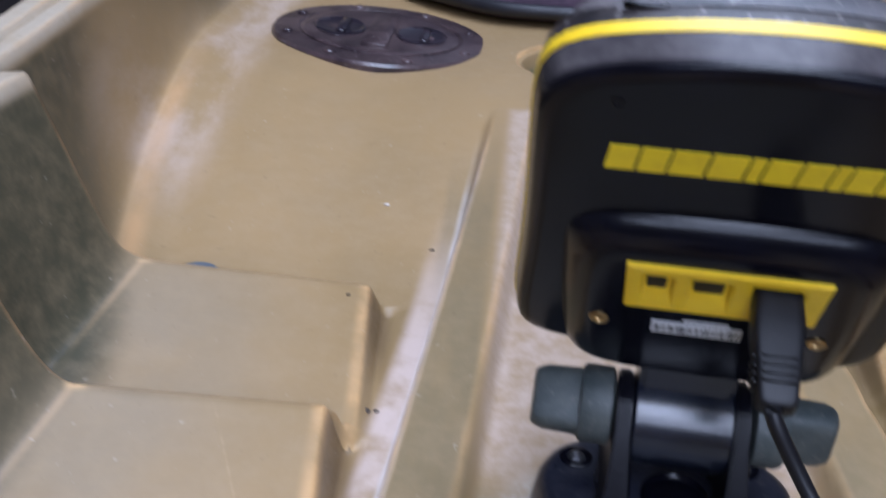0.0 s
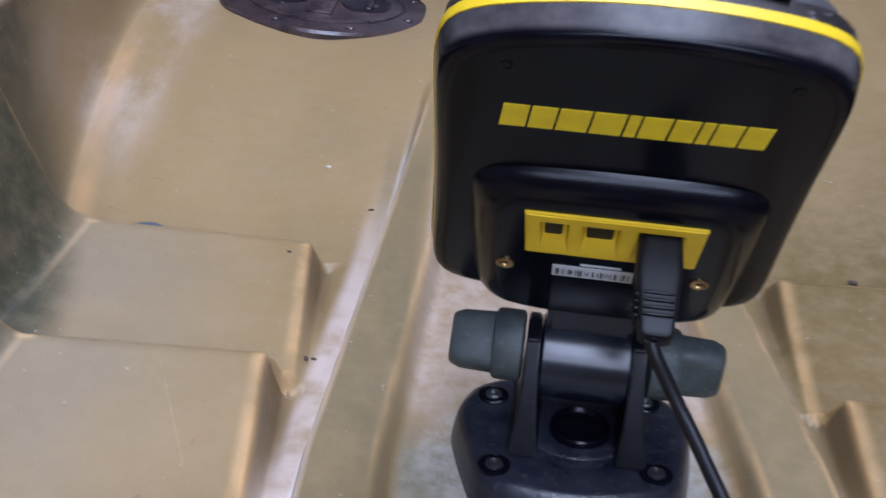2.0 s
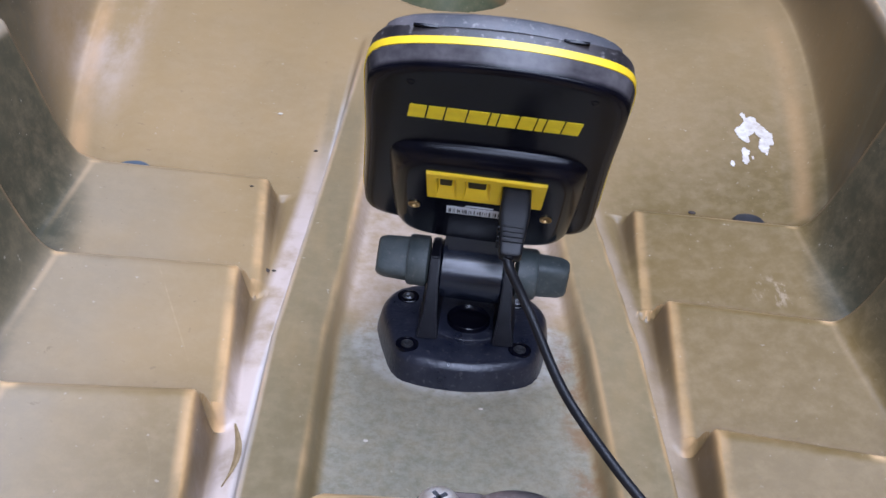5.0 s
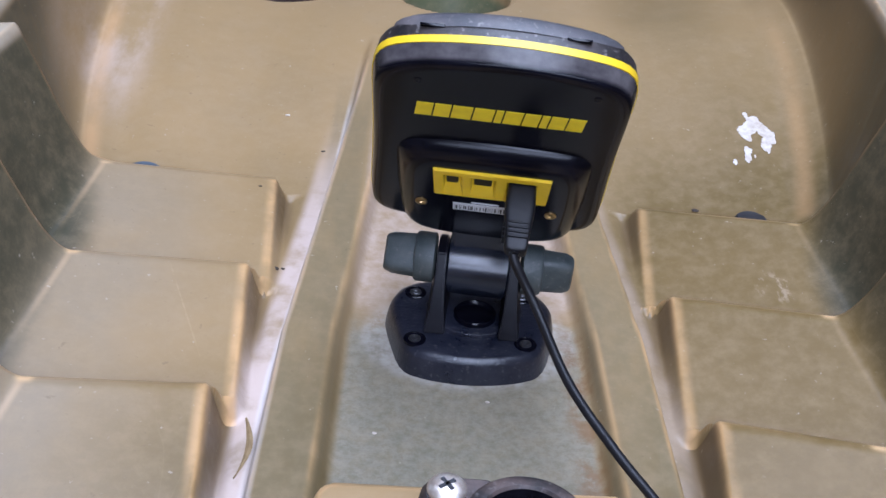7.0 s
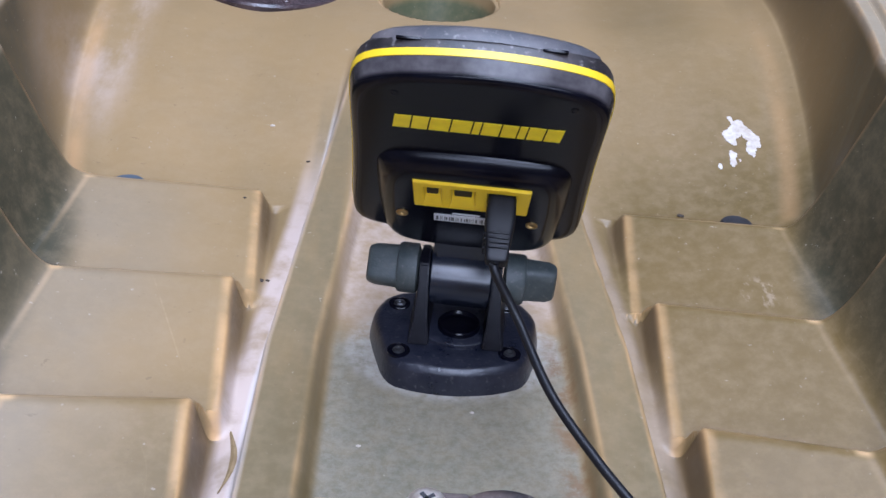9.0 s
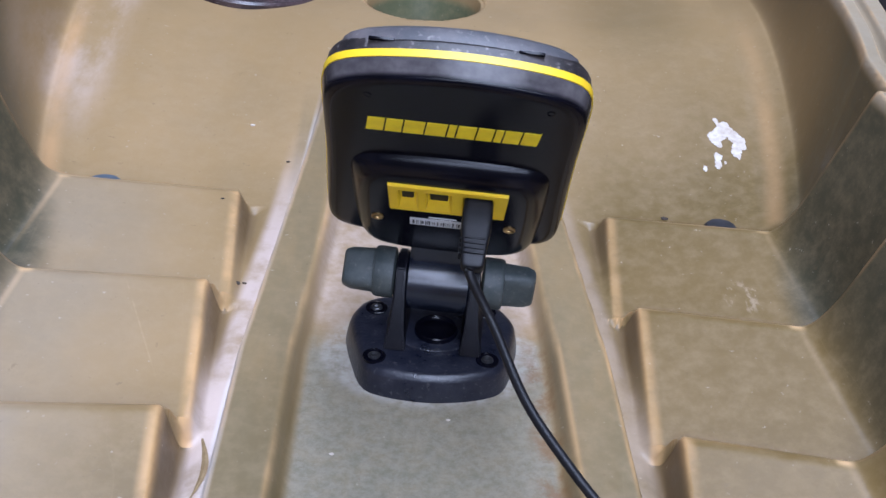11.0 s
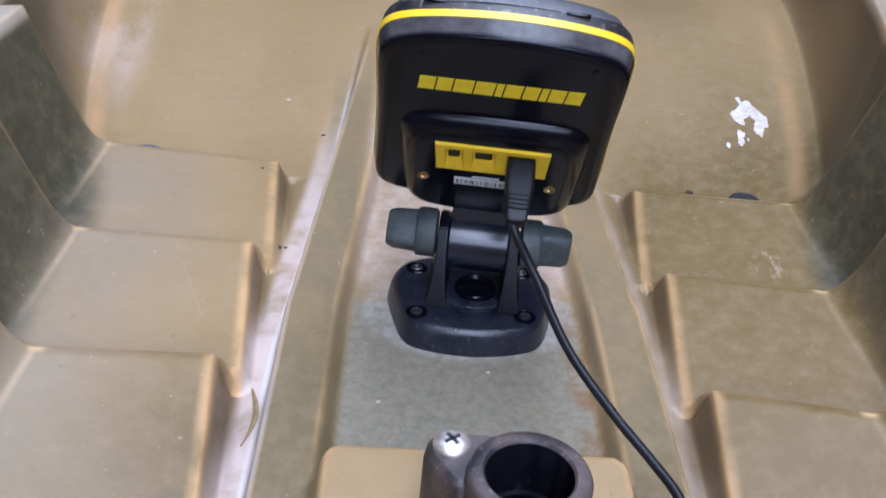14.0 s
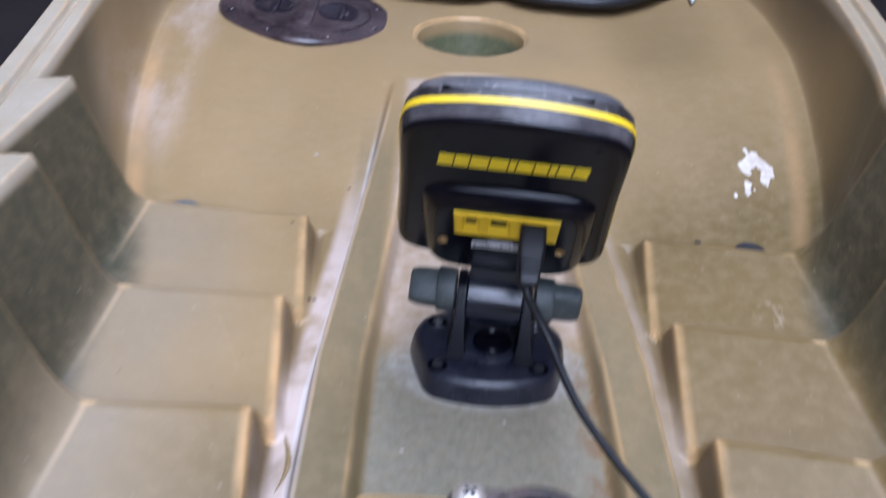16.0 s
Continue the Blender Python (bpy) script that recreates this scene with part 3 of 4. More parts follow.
# ---- fish finder on its swivel mount ----
def outline(W, H, cu, inset, n, taper, arch_top, arch_bot, k=128, e=0.25):
    """One closed outline of the head: a soft rounded rectangle, narrower below, arched above."""
    pts = []
    for i in range(k):
        a = 2 * math.pi * i / k
        c, s_ = math.cos(a), math.sin(a)
        rad = (abs(c) ** (2 / e) + abs(s_) ** (2 / e)) ** (-e / 2)
        px, pu = rad * c, rad * s_
        w, h = W - inset, H - inset
        x, q = px * w, pu * h
        x *= 1 - taper * max(0, 0.25 - pu) ** 1.6
        q += (arch_top if pu > 0 else -arch_bot) * (1 - px * px) * abs(pu)
        pts.append((x, cu + q, n))
    return pts


def mm(rings):
    return [[(a * 0.001, b * 0.001, c * 0.001) for a, b, c in r] for r in rings]


YAW, LEAN_BACK = radians(-6.0), radians(32.0)
head_m = Matrix.Translation((0.005, -0.0130, 0.110)) @ Matrix.Rotation(YAW, 4, "Z") @ Matrix((
    (1, 0, 0, 0), (0, -math.sin(LEAN_BACK), -math.cos(LEAN_BACK), 0), (0, math.cos(LEAN_BACK), -math.sin(LEAN_BACK), 0), (0, 0, 0, 1))) @ Matrix.Rotation(radians(-1.2), 4, "Z")
finder = thing("fish_finder", head_m, "black fish finder seen from behind with yellow stripe on swivel mount", "fish finder")


def shell(sections):
    rings = [outline(59, 67.2, 18.4, i, n, -0.040, 9, 6.2, e=0.20) for n, i in sections]
    return [[(a + 0.026 * (b - 70), b, c) for a, b, c in r] for r in rings]


part("rear_shell", loft(mm(shell(((-8, 6.6), (-8.08, 5.2), (-8.4, 3.9), (-9.0, 2.8), (-9.9, 2.0), (-11.2, 1.5), (-18.5, 0)))), True, True), CASE_DUSTY, finder, "glossy black rear shell")
part("gasket_stripe", loft(mm(shell(((-18.2, 0.4), (-18.4, -0.3), (-22.2, -0.3), (-22.4, 0.4))))), YELLOW, finder, "bright yellow gasket stripe")
part("front_bezel", loft(mm(shell(((-22.3, 0.2), (-28.5, 0.6), (-32, 2.2), (-34, 5.5))))), BEZEL, finder, "dusty black front bezel")
cover = part("screen_cover", loft(mm([outline(52.5, 65.5, 20, i, n, 0.03, 8.4, 6, e=0.16) for n, i in ((-26.5, 1.6), (-27.2, -0.6), (-33.5, -0.3), (-36.5, 2.0), (-37.5, 6))])), COVER, finder, "dusty grey snap-on screen cover")
# thin black bars standing in for dark slots in the cover
for a in (-33, 30):
    part("clip", box(0.011, 0.0016, 0.0014, (a * 0.001, 0.0856 + 0.0095 * (1 - (a / 54.5) ** 2), -0.0272), 0.0004), CASE, cover)
# raised connector housing
hs = [outline(45.5, 40, -12, i, n, 0.05, 2.5, 4, e=0.22) for n, i in ((-9, -2.4), (-7.0, -1.6), (-4.6, 0.2), (-2.6, 2.4), (-1.1, 4.8), (-0.3, 6.8), (0, 8.2))]
hs += [outline(28.6, 11.6, 7.2, 0, n, 0, 0, 0, e=0.06) for n in (0, -7)]
housing = part("connector_housing", loft(mm(hs)), CASE, finder, "raised glossy black connector housing")
# yellow panel with three ramped socket recesses, the third one filled
WELLS = ((-24.0, -14.5), (-10.4, 2.0), (7.4, 22.0))


def socket_panel():
    cols = [-28.75] + [v for w in WELLS for v in w] + [28.75]
    rows = [-4.55, -2.2, 14.6, 18.95]
    bm = bmesh.new()

    def at(a, v, n):
        # slightly narrower below
        return bm.verts.new((0.001 * a * (0.972 + 0.028 * (v + 4.55) / 23.5), 0.001 * v, 0.001 * n))

    top = [[at(a, v, 1.5) for v in rows] for a in cols]
    for i in range(len(cols) - 1):
        for j in range(3):
            q = (top[i][j], top[i + 1][j], top[i + 1][j + 1], top[i][j + 1])
            if j != 1 or i % 2 == 0:
                bm.faces.new(q)
                continue
            x0, x1 = cols[i], cols[i + 1]
            f, e, g, h = at(x0 + 0.9, 3.8, -0.7), at(x1 - 0.9, 3.8, -0.7), at(x1 - 0.4, 14.2, -5.0), at(x0 + 0.4, 14.2, -5.0)
            for face in ((q[0], q[1], e, f), (f, e, g, h), (h, g, q[2], q[3]), (q[0], f, h, q[3]), (q[1], q[2], g, e)):
                bm.faces.new(face)
    edges = [e for e in bm.edges if e.is_boundary]
    skirt = bmesh.ops.extrude_edge_only(bm, edges=edges)["geom"]
    for v in skirt:
        if isinstance(v, bmesh.types.BMVert):
            v.co.z = -0.0015
    bmesh.ops.recalc_face_normals(bm, faces=bm.faces)
    rim = [e for e in bm.edges if len(e.link_faces) == 2 and all(abs(v.co.z - 0.0015) < 1e-6 for v in e.verts) and e.calc_face_angle() > 0.3]
    bmesh.ops.bevel(bm, geom=rim, offset=0.0005, segments=2, affect="EDGES")
    return bm


panel = part("socket_panel", socket_panel(), YELLOW, finder, "yellow connector panel with ramped sockets")
# dark blocks set in the recesses stand in for the holes' shade
for x0, x1 in WELLS:
    part("socket", box(0.001 * (x1 - x0) - 0.0036, 0.0098, 0.004, (0.0005 * (x0 + x1), 0.0090, -0.0030), 0.0006), SOCKET_SHADE, panel, "dark block standing in for an open socket's shade")
for a in (-34.5, 31.5):
    part("brass_insert", lathe(((0.0031, -0.0003), (0.0031, 0.0003), (0.0026, 0.0006), (0.0015, 0.0004), (0.0012, -0.0003)), 20, m=Matrix.Translation((a * 0.001, -0.0160, 0.0003))), BRASS, finder, "small brass threaded insert")
for a, v, n in ((-37, 78, -8.4), (41, 78, -8.4), (-51, 5, -8.7), (51.5, 5, -8.7), (-44, -38, -8.7), (44, -38, -8.7)):
    part("case_screw", lathe(((0.0019, -0.0006), (0.0019, 0.0000), (0.0014, 0.0001), (0.0008, -0.0004)), 18, m=Matrix.Translation((a * 0.001, v * 0.001, n * 0.001 + 0.0006))), CASE, finder)
# maker's mark as ten plain slanted blocks
cursor = -39.0
for w in (8.2, 7.9, 9.6, 9.6, 3.9, 8.6, 7.6, 3.9, 7.8, 8.0):
    lean = 1.3
    q = [(cursor + 0.3, 51.8), (cursor + w - 0.25, 51.8), (cursor + w - 0.25 + lean, 61.6), (cursor + 0.3 + lean, 61.6)]
    part("mark_block", loft(mm([[(a, b, -8.0) for a, b in q], [(a, b, -7.65) for a, b in q]])), YELLOW_PRINT, finder, "plain yellow printed block", smooth=False)
    cursor += w + 0.18
label = part("serial_label", box(0.0275, 0.0070, 0.0003, (-0.0045, -0.0170, 0.0002), 0), LABEL, finder, "small white barcode label", smooth=False)
bars, cursor = [], -0.0170
random.seed(4)
while cursor < 0.0085:
    w = random.choice((0.0003, 0.0005, 0.0008))
    bars.append(box(w, random.choice((0.0036, 0.0036, 0.0024)), 0.0003, (cursor, -0.0174, 0.0004), 0))
    cursor += w + random.choice((0.0004, 0.0007, 0.0012))
tagged(part("barcode", joined(*bars), INK, label, smooth=False), kind="stuff")
part("printed_line", box(0.014, 0.0012, 0.0003, (-0.002, -0.0120, 0.0001), 0), LABEL, finder, smooth=False)
# power plug, pushed straight into the third socket
plug_rings = []
for n, w, h, e in ((-3, 6.6, 5.0, 0.5), (1.5, 7.0, 5.4, 0.42), (9, 7.3, 5.6, 0.32), (14, 7.2, 5.4, 0.28), (24, 6.0, 4.7, 0.26), (33, 5.4, 4.2, 0.26), (34.4, 5.1, 3.9, 0.32), (35, 4.4, 3.4, 0.45)):
    plug_rings.append([(15.0 + math.copysign(abs(math.cos(t)) ** e, math.cos(t)) * w, 8.0 + math.copysign(abs(math.sin(t)) ** e, math.sin(t)) * h, n) for t in (2 * math.pi * i / 40 for i in range(40))])
plug = part("power_plug", loft(mm(plug_rings)), CABLE, finder, "black moulded power plug with ribbed grip")
for n in (21, 23.5, 26, 28.5):
    part("grip_rib", box(0.0095, 0.0012, 0.0011, (0.015, 0.008 + 0.0050, n * 0.001), 0.0004), CABLE, plug)
    part("grip_rib", box(0.0012, 0.0070, 0.0011, (0.015 - 0.0066, 0.008, n * 0.001), 0.0004), CABLE, plug)
# power lead, in the head's own coordinates
lead_start = head_m @ Vector((0.015, 0.008, 0.034))
way = (head_m.to_3x3() @ Vector((0, 0, 1)))
lead = [lead_start, lead_start + way * 0.005, (0.0280, -0.0625, 0.0765), (0.0420, -0.0955, 0.060), (0.0615, -0.1235, 0.046), (0.0775, -0.1430, 0.0365), (0.0880, -0.1610, 0.031), (0.098, -0.195, 0.022), (0.106, -0.30, 0.004), (0.110, -0.42, -0.008)]
inv = head_m.inverted()
part("power_lead", tube([inv @ Vector(p) for p in lead], 0.0023), CABLE, finder, "thin black power lead")

# neck, hinge barrel, knobs
def along_x(bm, x, y, z):
    bmesh.ops.transform(bm, matrix=Matrix.Translation((x, y, z)) @ Matrix.Rotation(radians(90), 4, "Y"), verts=bm.verts)
    return bm


def place(bm):
    bmesh.ops.transform(bm, matrix=inv @ HINGE, verts=bm.verts)
    return bm


HX, HY, HZ = 0.005, 0.020, 0.0450
SWIVEL = Matrix.Translation((HX, HY, 0)) @ Matrix.Rotation(radians(-5.0), 4, "Z") @ Matrix.Translation((-HX, -HY, 0))
HINGE = SWIVEL @ Matrix.Translation((HX, HY, HZ)) @ Matrix.Rotation(radians(1.5), 4, "Y") @ Matrix.Translation((-HX, -HY, -HZ))
neck = loft([[(HX + sx * w, HY + dy_, HZ + h) for sx, dy_ in ((-1, 0.004 - t), (1, 0.004 - t), (1, 0.004 + t), (-1, 0.004 + t))] for w, t, h, in ((0.0165, 0.0100, 0.0), (0.0163, 0.0105, 0.016), (0.0158, 0.0115, 0.040))])
bmesh.ops.bevel(neck, geom=neck.edges[:], offset=0.002, segments=2, affect="EDGES")
part("neck", place(neck), BARREL, finder, "dark smooth neck below the head")
part("hinge_barrel", place(along_x(lathe(((0.0150, -0.0170), (0.0165, -0.0160), (0.0168, 0.0), (0.0165, 0.0160), (0.0150, 0.0170)), 40), HX, HY, HZ)), BARREL, finder, "round black hinge barrel")


def knob(side, turn):
    prof = ((0.0118, 0.0), (0.0140, 0.001), (0.0140, 0.0100), (0.0132, 0.0115), (0.0100, 0.012))
    body = lathe(prof, 32)
    wing = []
    for h, a, b in ((0.0085, 0.0120, 0.0084), (0.014, 0.0116, 0.0076), (0.024, 0.0112, 0.0072), (0.0275, 0.0100, 0.0060), (0.0285, 0.0090, 0.0042)):
        wing.append([(math.copysign(abs(math.cos(t)) ** 0.45, math.cos(t)) * a, math.copysign(abs(math.sin(t)) ** 0.6, math.sin(t)) * b, h) for t in (2 * math.pi * i / 36 for i in range(36))])
    bm = joined(body, loft(wing))
    bmesh.ops.transform(bm, matrix=Matrix.Translation((HX + side * 0.0235, HY, HZ + 0.0022)) @ Matrix.Rotation(radians(90 * side), 4, "Y") @ Matrix.Rotation(radians(turn), 4, "Z"), verts=bm.verts)
    return bm


for side, turn in ((-1, 48), (1, 8)):
    part("wing_knob", place(knob(side, turn)), KNOB, finder, "grey-green rubbery tightening knob")

# swivel base on the well floor
def plate_ring(grow, z):
    pts = [(-0.0335, -0.0175), (-0.018, -0.0225), (0.0, -0.0245), (0.020, -0.0225), (0.036, -0.0165), (0.0430, 0.012), (0.0450, 0.026), (0.034, 0.044), (0.0, 0.050), (-0.034, 0.044), (-0.0435, 0.026), (-0.0400, 0.009)]
    c = Vector((0, 0.012))
    out = []
    for x, y in pts:
        v = Vector((x, y)) - c
        v = v * (1 + grow / v.length) + c
        out.append((v.x + 0.0025, v.y, z))
    # rounded by corner cutting
    for _ in range(2):
        nxt = []
        for i, p in enumerate(out):
            q = out[(i + 1) % len(out)]
            nxt += [tuple(0.78 * a + 0.22 * b for a, b in zip(p, q)), tuple(0.22 * a + 0.78 * b for a, b in zip(p, q))]
        out = nxt
    return out


base = thing("swivel_base", Matrix(), "black plastic swivel mount base screwed to the deck", "mount base")
plate = part("base_plate", loft([plate_ring(0.0055, 0.0003), plate_ring(0.0050, 0.004), plate_ring(0.0034, 0.0115), plate_ring(0.0022, 0.0138), plate_ring(0.0002, 0.0152), plate_ring(-0.0020, 0.0157)]), MOUNT, base, "dusty black base plate")
part("turntable", lathe(((0.0275, 0.0150), (0.0270, 0.0178), (0.0255, 0.0188), (0.020, 0.0190)), 40, m=Matrix.Translation((0.005, 0.019, 0))), MOUNT, base)
for side in (-1, 1):
    x0 = HX + side * 0.0198
    prof = [(-0.0085, 0.0165), (0.044, 0.0165), (0.040, 0.030), (HY + 0.0150, HZ + 0.004), (HY + 0.0105, HZ + 0.0125), (HY, HZ + 0.0160), (HY - 0.0105, HZ + 0.0125), (HY - 0.0155, HZ + 0.003), (-0.0035, 0.030)]
    flare = [0.0026 + 0.0040 * (1 - min(1, (b - 0.0165) / 0.020)) for a, b in prof]
    cheek = loft([[(x0 - side * (0.0026 + 0.7 * (f - 0.0026)), a, b) for f, (a, b) in zip(flare, prof)], [(x0 + side * f, a, b) for f, (a, b) in zip(flare, prof)]])
    bmesh.ops.recalc_face_normals(cheek, faces=cheek.faces)
    bmesh.ops.bevel(cheek, geom=cheek.edges[:], offset=0.0008, segments=2, affect="EDGES")
    bmesh.ops.transform(cheek, matrix=SWIVEL, verts=cheek.verts)
    part("cheek", cheek, CHEEK, base, "upright black hinge cheek")
part("socket_cup", lathe(((0.0120, 0.0180), (0.0118, 0.0212), (0.0112, 0.0218), (0.0104, 0.0210), (0.0098, 0.0192)), 32, m=Matrix.Translation((HX, 0.009, 0))), CASE, base, "round black cable opening")
# black wells and dark heads stand in for the shade of sunken screws
for x, y in ((-0.0280, -0.0110), (0.0325, -0.0110), (-0.0285, 0.0330), (0.0335, 0.0330)):
    well = part("screw_well", lathe(((0.0062, 0.0150), (0.0062, 0.0162), (0.0056, 0.0164), (0.0054, 0.0160)), 24, m=Matrix.Translation((x, y, 0))), CASE, base)
    part("screw", joined(lathe(((0.0034, 0.0155), (0.0033, 0.0166), (0.0022, 0.0170), (0.0011, 0.0163)), 20, m=Matrix.Translation((x, y, 0)))), DARK_STEEL, well, "dull steel screw head")


# ---- accessory holder on the raised block ----
holder = thing("rod_holder_socket", Matrix.Translation((0.0125, -0.2090, 0.033)), "faded black nylon rod holder socket with steel screw", "rod holder")
TOPZ = 0.058
rim = []
k = 48
for r, z in ((0.0240, 0.0), (0.0232, 0.03), (0.0230, TOPZ - 0.0025), (0.0222, TOPZ - 0.0008), (0.0210, TOPZ), (0.0172, TOPZ), (0.0163, TOPZ - 0.0012)):
    rim.append(circle(r, z, k))
bore = [circle(0.0163, TOPZ - 0.0012, k)]
for z in (TOPZ - 0.004, 0.012):
    bore.append([((0.0160 + (0.0010 if (i // 2) % 2 else -0.0006)) * math.cos(2 * math.pi * i / k), (0.0160 + (0.0010 if (i // 2) % 2 else -0.0006)) * math.sin(2 * math.pi * i / k), z) for i in range(k)])
bore.append(circle(0.0135, 0.0115, k))
part("socket_body", loft(rim, True, False), HOLDER, holder, "faded black round socket body")
part("ribbed_bore", loft(bore, False, True), BORE, holder, "glossy black ribbed bore")
part("bore_step", lathe(((0.0152, 0.030), (0.0152, 0.034), (0.0128, 0.034), (0.0128, 0.030)), 36, False, False), BORE, holder)
def hull_of(circles, z, grow=0.0):
    pts = sorted((cx + (r + grow) * math.cos(q), cy + (r + grow) * math.sin(q)) for cx, cy, r in circles for q in (2 * math.pi * i / 40 for i in range(40)))
    chain = []
    for run in (pts, pts[::-1]):
        side = []
        for p in run:
            while len(side) > 1 and (side[-1][0] - side[-2][0]) * (p[1] - side[-2][1]) - (side[-1][1] - side[-2][1]) * (p[0] - side[-2][0]) <= 0:
                side.pop()
            side.append(p)
        chain += side[:-1]
    total = [0.0]
    loop = chain + chain[:1]
    for p, q in zip(loop, loop[1:]):
        total.append(total[-1] + math.hypot(q[0] - p[0], q[1] - p[1]))
    out = []
    for i in range(64):
        d = total[-1] * i / 64
        j = max(m_ for m_ in range(len(chain)) if total[m_] <= d)
        f = (d - total[j]) / (total[j + 1] - total[j])
        out.append((loop[j][0] + f * (loop[j + 1][0] - loop[j][0]), loop[j][1] + f * (loop[j + 1][1] - loop[j][1]), z))
    return out


lug = ((-0.0275, 0.0170, 0.0105), (-0.0245, 0.0030, 0.0055), (-0.0135, 0.0215, 0.0055))
ear = loft([hull_of(lug, z, g) for z, g in ((0, 0.0010), (0.02, 0.0005), (TOPZ - 0.012, 0.0), (TOPZ - 0.0075, -0.0008), (TOPZ - 0.0055, -0.003))], True, True)
part("clamp_lug", ear, HOLDER, holder, "curved side lug carrying the screw")
HEADZ = TOPZ - 0.0055
head_bm = lathe(((0.0074, HEADZ - 0.0005), (0.0074, HEADZ + 0.0008), (0.0068, HEADZ + 0.0018), (0.0046, HEADZ + 0.0027), (0.0014, HEADZ + 0.0031)), 32, m=Matrix.Translation((-0.0275, 0.0185, 0)))
screw = part("pan_head_screw", head_bm, STEEL, holder, "shiny steel cross-head screw")
for a in (35, 125):
    part("cross_slot", box(0.0066, 0.0015, 0.0016, (-0.0275, 0.0185, HEADZ + 0.0026), 0, m=Matrix.Rotation(radians(a), 4, "Z")), INK, screw, smooth=False)


# ---- round deck hatch ----
HCX, HCY = -0.180, 0.574
hz = dz(HCX, HCY) + 0.001
slope = Matrix.Rotation(math.atan((dz(HCX, HCY + 0.05) - dz(HCX, HCY - 0.05)) / 0.1), 4, "X") @ Matrix.Rotation(-math.atan((dz(HCX + 0.05, HCY) - dz(HCX - 0.05, HCY)) / 0.1), 4, "Y")
hatch = thing("deck_hatch", Matrix.Translation((HCX, HCY, hz)) @ slope @ Matrix.Diagonal((1.06, 1.06, 1, 1)), "round dusty black screw-in deck hatch", "hatch")
part("flange", lathe(((0.0865, -0.004), (0.0865, 0.003), (0.0845, 0.0052), (0.066, 0.0062), (0.0645, 0.0050)), 64), HATCH, hatch, "dusty black flange ring")
part("hatch_lid", lathe(((0.0635, 0.001), (0.0635, 0.0062), (0.0615, 0.0072), (0.052, 0.0066), (0.030, 0.0062)), 64), HATCH, hatch, "dusty black threaded lid")
for s_ in (-1, 1):
    grip = part("finger_recess", lathe(((0.0215, 0.0058), (0.0212, 0.0074), (0.0200, 0.0080), (0.0186, 0.0074), (0.0160, 0.0066), (0.0060, 0.0063)), 36, m=Matrix.Translation((s_ * 0.033, 0.0, 0)) @ Matrix.Diagonal((0.95, 1.2, 1, 1))), HATCH_GLOSS, hatch, "glossy dished finger recess")
    part("grip_bar", box(0.007, 0.040, 0.0042, (s_ * 0.033 + 0.003, 0.0, 0.0080), 0.0018), HATCH_GLOSS, grip)
part("lid_bar", box(0.020, 0.086, 0.0030, (0.0, 0.0, 0.0070), 0.0012), HATCH, hatch)
for i in range(8):
    a = 2 * math.pi * (i + 0.5) / 8
    part("hatch_screw", lathe(((0.0042, 0.005), (0.0042, 0.0064), (0.0030, 0.0074), (0.0008, 0.0077)), 16, m=Matrix.Translation((0.0755 * math.cos(a), 0.0755 * math.sin(a), 0))), HATCH, hatch)


# ---- seat cushion ----
seat = thing("seat_cushion", Matrix(), "dark purple padded fabric seat cushion with black piping", "seat")


def seat_front(x):
    a = abs(x - 0.030)
    lobe = 0.026 * math.exp(-(a / 0.022) ** 2)
    return 0.632 + lobe + 2.2 * max(0, a - 0.10) ** 1.5 - 0.12 * (x - 0.03)


def seat_rings():
    rings = []
    for i in range(61):
        x = 0.030 + 0.228 * (i / 30 - 1)
        yf = seat_front(x)
        a = abs(x - 0.03)
        e = max(0.15, 1 - max(0, (a - 0.165) / 0.065) ** 2)
        dip = 0.010 * math.exp(-(a / 0.02) ** 2)
        z0 = dz(max(min(x, 0.20), -0.06), 0.72) + 0.004
        rings.append([(x, yf + dy_, z0 + h * e - (dip if h > 0.02 else 0)) for dy_, h in ((0.012, 0.0), (0.003, 0.004), (0.000, 0.011), (0.004, 0.018), (0.010, 0.026), (0.030, 0.037), (0.07, 0.044), (0.13, 0.047), (0.25, 0.046), (0.34, 0.042), (0.36, 0.0))])
    return rings


sr = seat_rings()
part("cushion", loft(sr), FABRIC, seat, "dark purple padded cushion")
part("piping", tube([Vector(r[2]) + Vector((0, 0.001, 0)) for r in sr[::3]], 0.0065, 12, 3), PIPING, seat, "black edge piping")
bol = []
for z, g in ((0.0, 0.9), (0.03, 1.0), (0.09, 0.98), (0.16, 0.9), (0.20, 0.6)):
    bol.append([(0.245 + 0.055 * g * math.cos(t), 0.80 + 0.085 * g * math.sin(t), dz(0.24, 0.80) + 0.004 + z) for t in (2 * math.pi * i / 28 for i in range(28))])
part("side_bolster", loft(bol), PIPING, seat, "black fabric side bolster")
back = []
for z, y0, t in ((0.02, 0.93, 0.03), (0.08, 0.95, 0.035), (0.25, 1.0, 0.03), (0.40, 1.04, 0.02)):
    back.append([(0.03 + 0.23 * math.copysign(abs(math.cos(q)) ** 0.4, math.cos(q)), y0 + t * math.copysign(abs(math.sin(q)) ** 0.6, math.sin(q)), z + 0.03) for q in (2 * math.pi * i / 40 for i in range(40))])
part("backrest", loft(back), PIPING, seat, "black fabric backrest")


tab = [(0.2470, 0.640), (0.2485, 0.672), (0.2600, 0.674)]
part("strap_end", loft([[(x, y, max(dz(x, y), 0.030) + h) for x, y in tab] for h in (0.004, 0.006)]), LABEL, seat, "white webbing strap end", smooth=False)


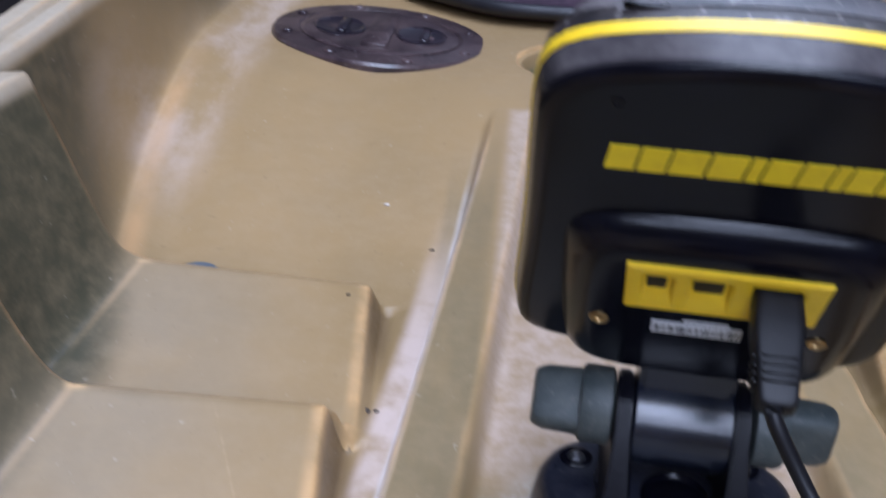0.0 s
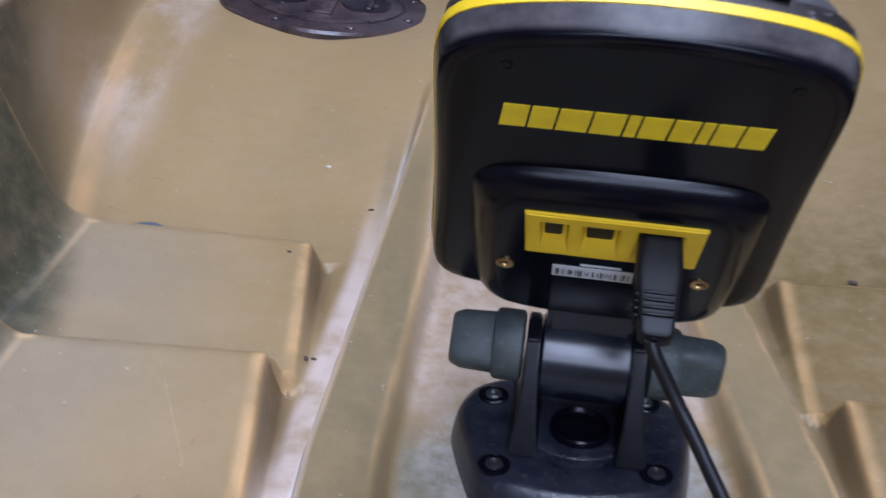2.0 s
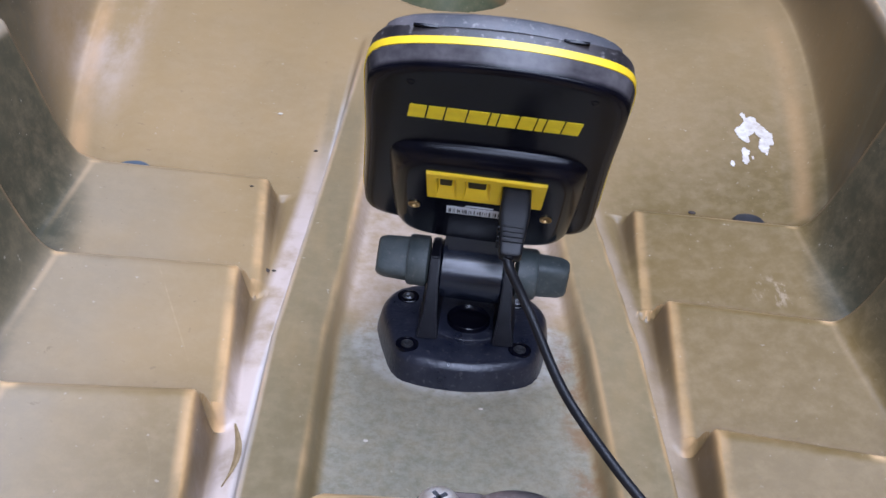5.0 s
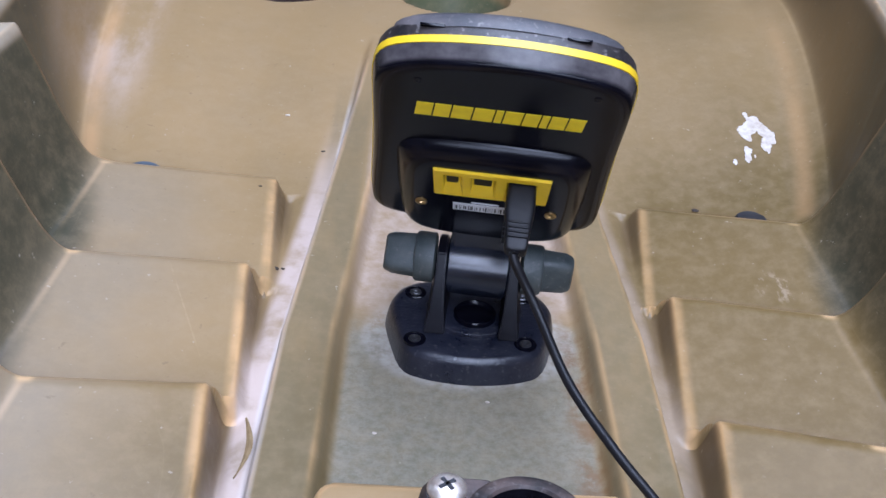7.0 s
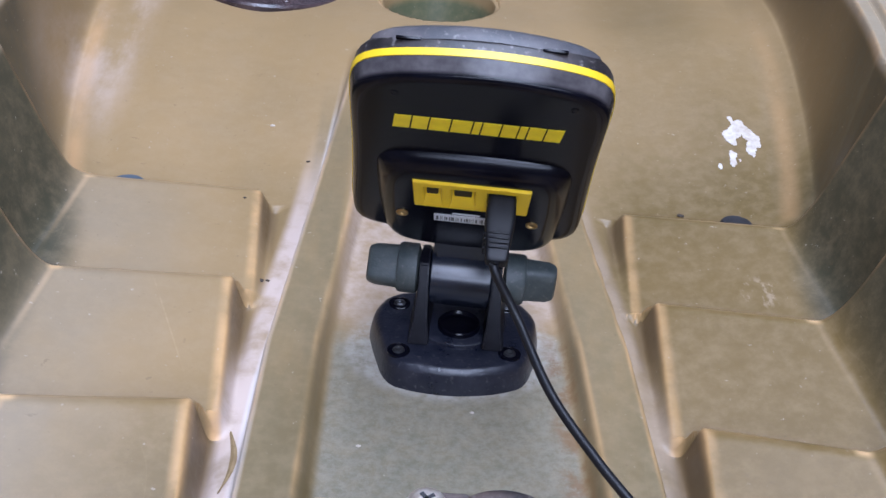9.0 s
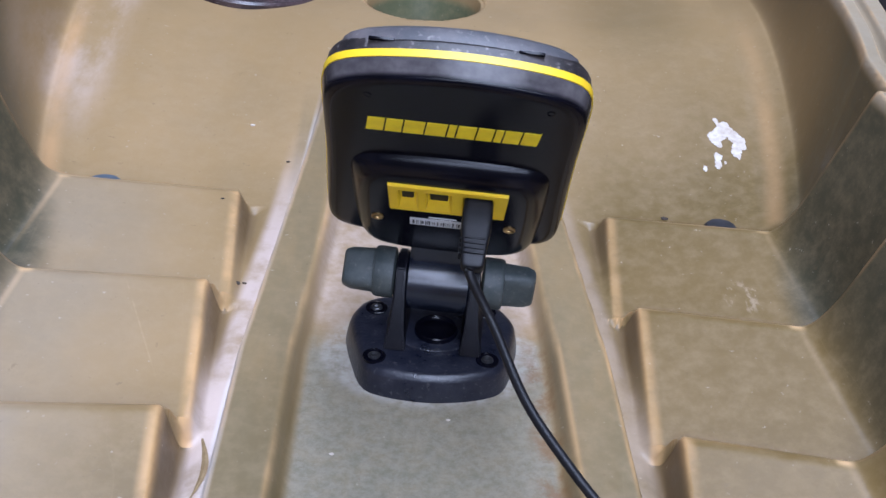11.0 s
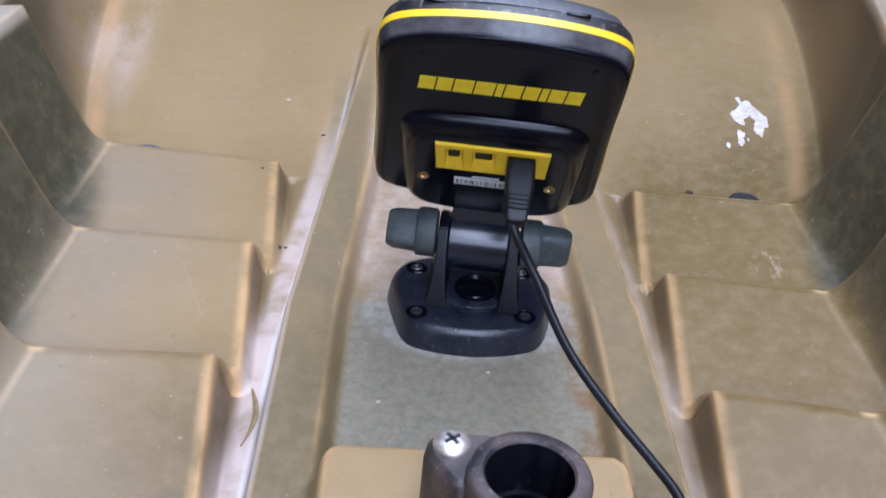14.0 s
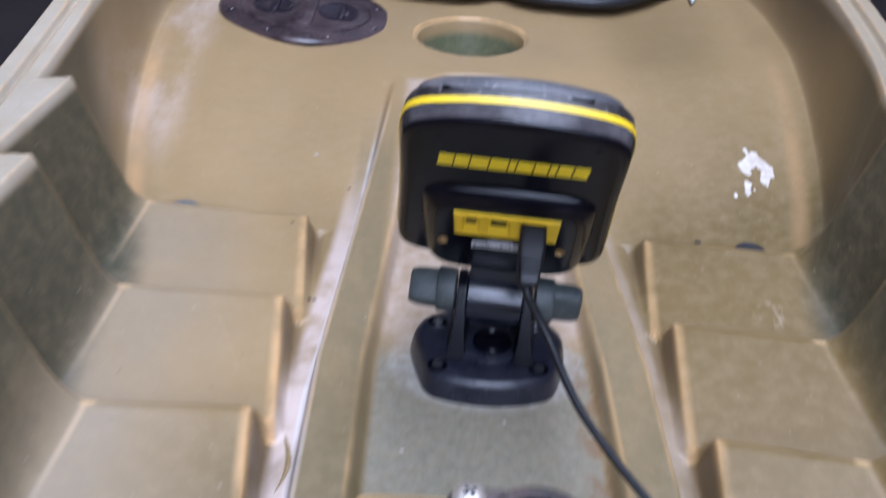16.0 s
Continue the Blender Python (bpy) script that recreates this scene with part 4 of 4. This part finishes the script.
# ---- small things on the deck ----
def drain_plug(x, y, r, material, label):
    t = thing("drain_plug", Matrix.Translation((x, y, dz(x, y + 0.012) - 0.0005)), label, "plug", "drain plugs")
    part("plug_cap", lathe(((r, -0.003), (r, 0.0025), (r - 0.0015, 0.0042), (r - 0.005, 0.0046)), 32), material, t)


drain_plug(-0.231, 0.206, 0.0140, BLUE, "faded blue rubber scupper plug in the footwell")
drain_plug(0.215, 0.191, 0.0120, BLACK_RUBBER, "black rubber scupper plug in the footwell")


def torn_sticker(cx, cy):
    """A torn scrap of white vinyl, kept where its ragged outline covers the deck."""
    segs = (((-0.009, 0.034), (-0.007, 0.027), 0.0019), ((-0.014, 0.007), (-0.001, 0.017), 0.0064), ((-0.001, 0.017), (0.01, 0.001), 0.0064), ((0.01, 0.001), (0.003, -0.017), 0.0048), ((-0.014, 0.007), (-0.012, -0.004), 0.0033), ((-0.017, -0.026), (-0.019, -0.036), 0.0033), ((-0.033, -0.042), (-0.0327, -0.0414), 0.0016), ((-0.012, -0.034), (-0.0117, -0.0334), 0.0012))
    bm, step = bmesh.new(), 0.0008
    grid = {}

    def corner(i, j):
        if (i, j) not in grid:
            x, y = cx + i * step, cy + j * step
            grid[i, j] = bm.verts.new((x, y, dz(x, y) + 0.0006))
        return grid[i, j]

    for i in range(-40, 40):
        for j in range(-60, 60):
            px, py = (i + 0.5) * step / 0.78, (j + 0.5) * step / 0.78
            wob = 0.0016 * noise.noise(Vector((px * 260, py * 150, 3.1)))
            inside = False
            for (ax_, ay), (bx, by), r in segs:
                vx, vy = bx - ax_, by - ay
                t = max(0, min(1, ((px - ax_) * vx + (py - ay) * vy) / (vx * vx + vy * vy)))
                inside |= math.hypot(px - ax_ - t * vx, (py - ay - t * vy) * 0.42) < r + wob
            if inside:
                bm.faces.new((corner(i, j), corner(i + 1, j), corner(i + 1, j + 1), corner(i, j + 1)))
    ob = part("torn_sticker", bm, WHITE)
    tagged(ob, "torn scrap of white sticker on the footwell floor", "sticker")


torn_sticker(0.245, 0.300)


def leaf_blade():
    rings = []
    for i in range(13):
        t = i / 12
        y = -0.042 - 0.045 * t
        x = -0.1155 + 0.0045 * math.sin(math.pi * t) + 0.001 * t
        w = 0.0015 * math.sin(math.pi * min(0.97, 0.06 + t)) + 0.0003
        z = dz(x, y) + 0.0006
        rings.append([(x - w, y, z), (x, y, z + 0.0008), (x + w, y, z + 0.0002), (x, y, z - 0.0003)])
    return loft(rings)


tagged(part("dry_leaf", leaf_blade(), LEAF), "narrow dry brown leaf lying in the channel", "leaf")
random.seed(11)
for x, y, r in ((0.1785, 0.212, 0.0020), (-0.105, 0.262, 0.0012), (-0.120, 0.105, 0.0014), (-0.116, 0.108, 0.0011), (-0.142, 0.186, 0.0010)):
    bm = bmesh.new()
    bmesh.ops.create_icosphere(bm, subdivisions=2, radius=r)
    for v in bm.verts:
        v.co *= 1 + 0.35 * noise.noise(v.co * 700)
        v.co.z *= 0.45
    bmesh.ops.transform(bm, matrix=Matrix.Translation((x, y, dz(x, y) + r * 0.3)) @ Matrix.Rotation(random.random() * 6, 4, "Z") @ Matrix.Diagonal((1.5, 1, 1, 1)), verts=bm.verts)
    tagged(part("dirt_crumb", bm, DIRT), "small dark crumb of dirt on the deck", "dirt", "dirt crumbs")
for x, y, r in ((-0.138, 0.305, 0.0016), (0.012, -0.042, 0.0010), (-0.046, -0.070, 0.0010)):
    bm = bmesh.new()
    bmesh.ops.create_icosphere(bm, subdivisions=2, radius=r)
    bmesh.ops.transform(bm, matrix=Matrix.Translation((x, y, dz(x, y) + r * 0.2)) @ Matrix.Diagonal((1.3, 0.9, 0.4, 1)), verts=bm.verts)
    tagged(part("pale_speck", bm, WHITE), "tiny pale speck on the deck", "speck", "pale specks")
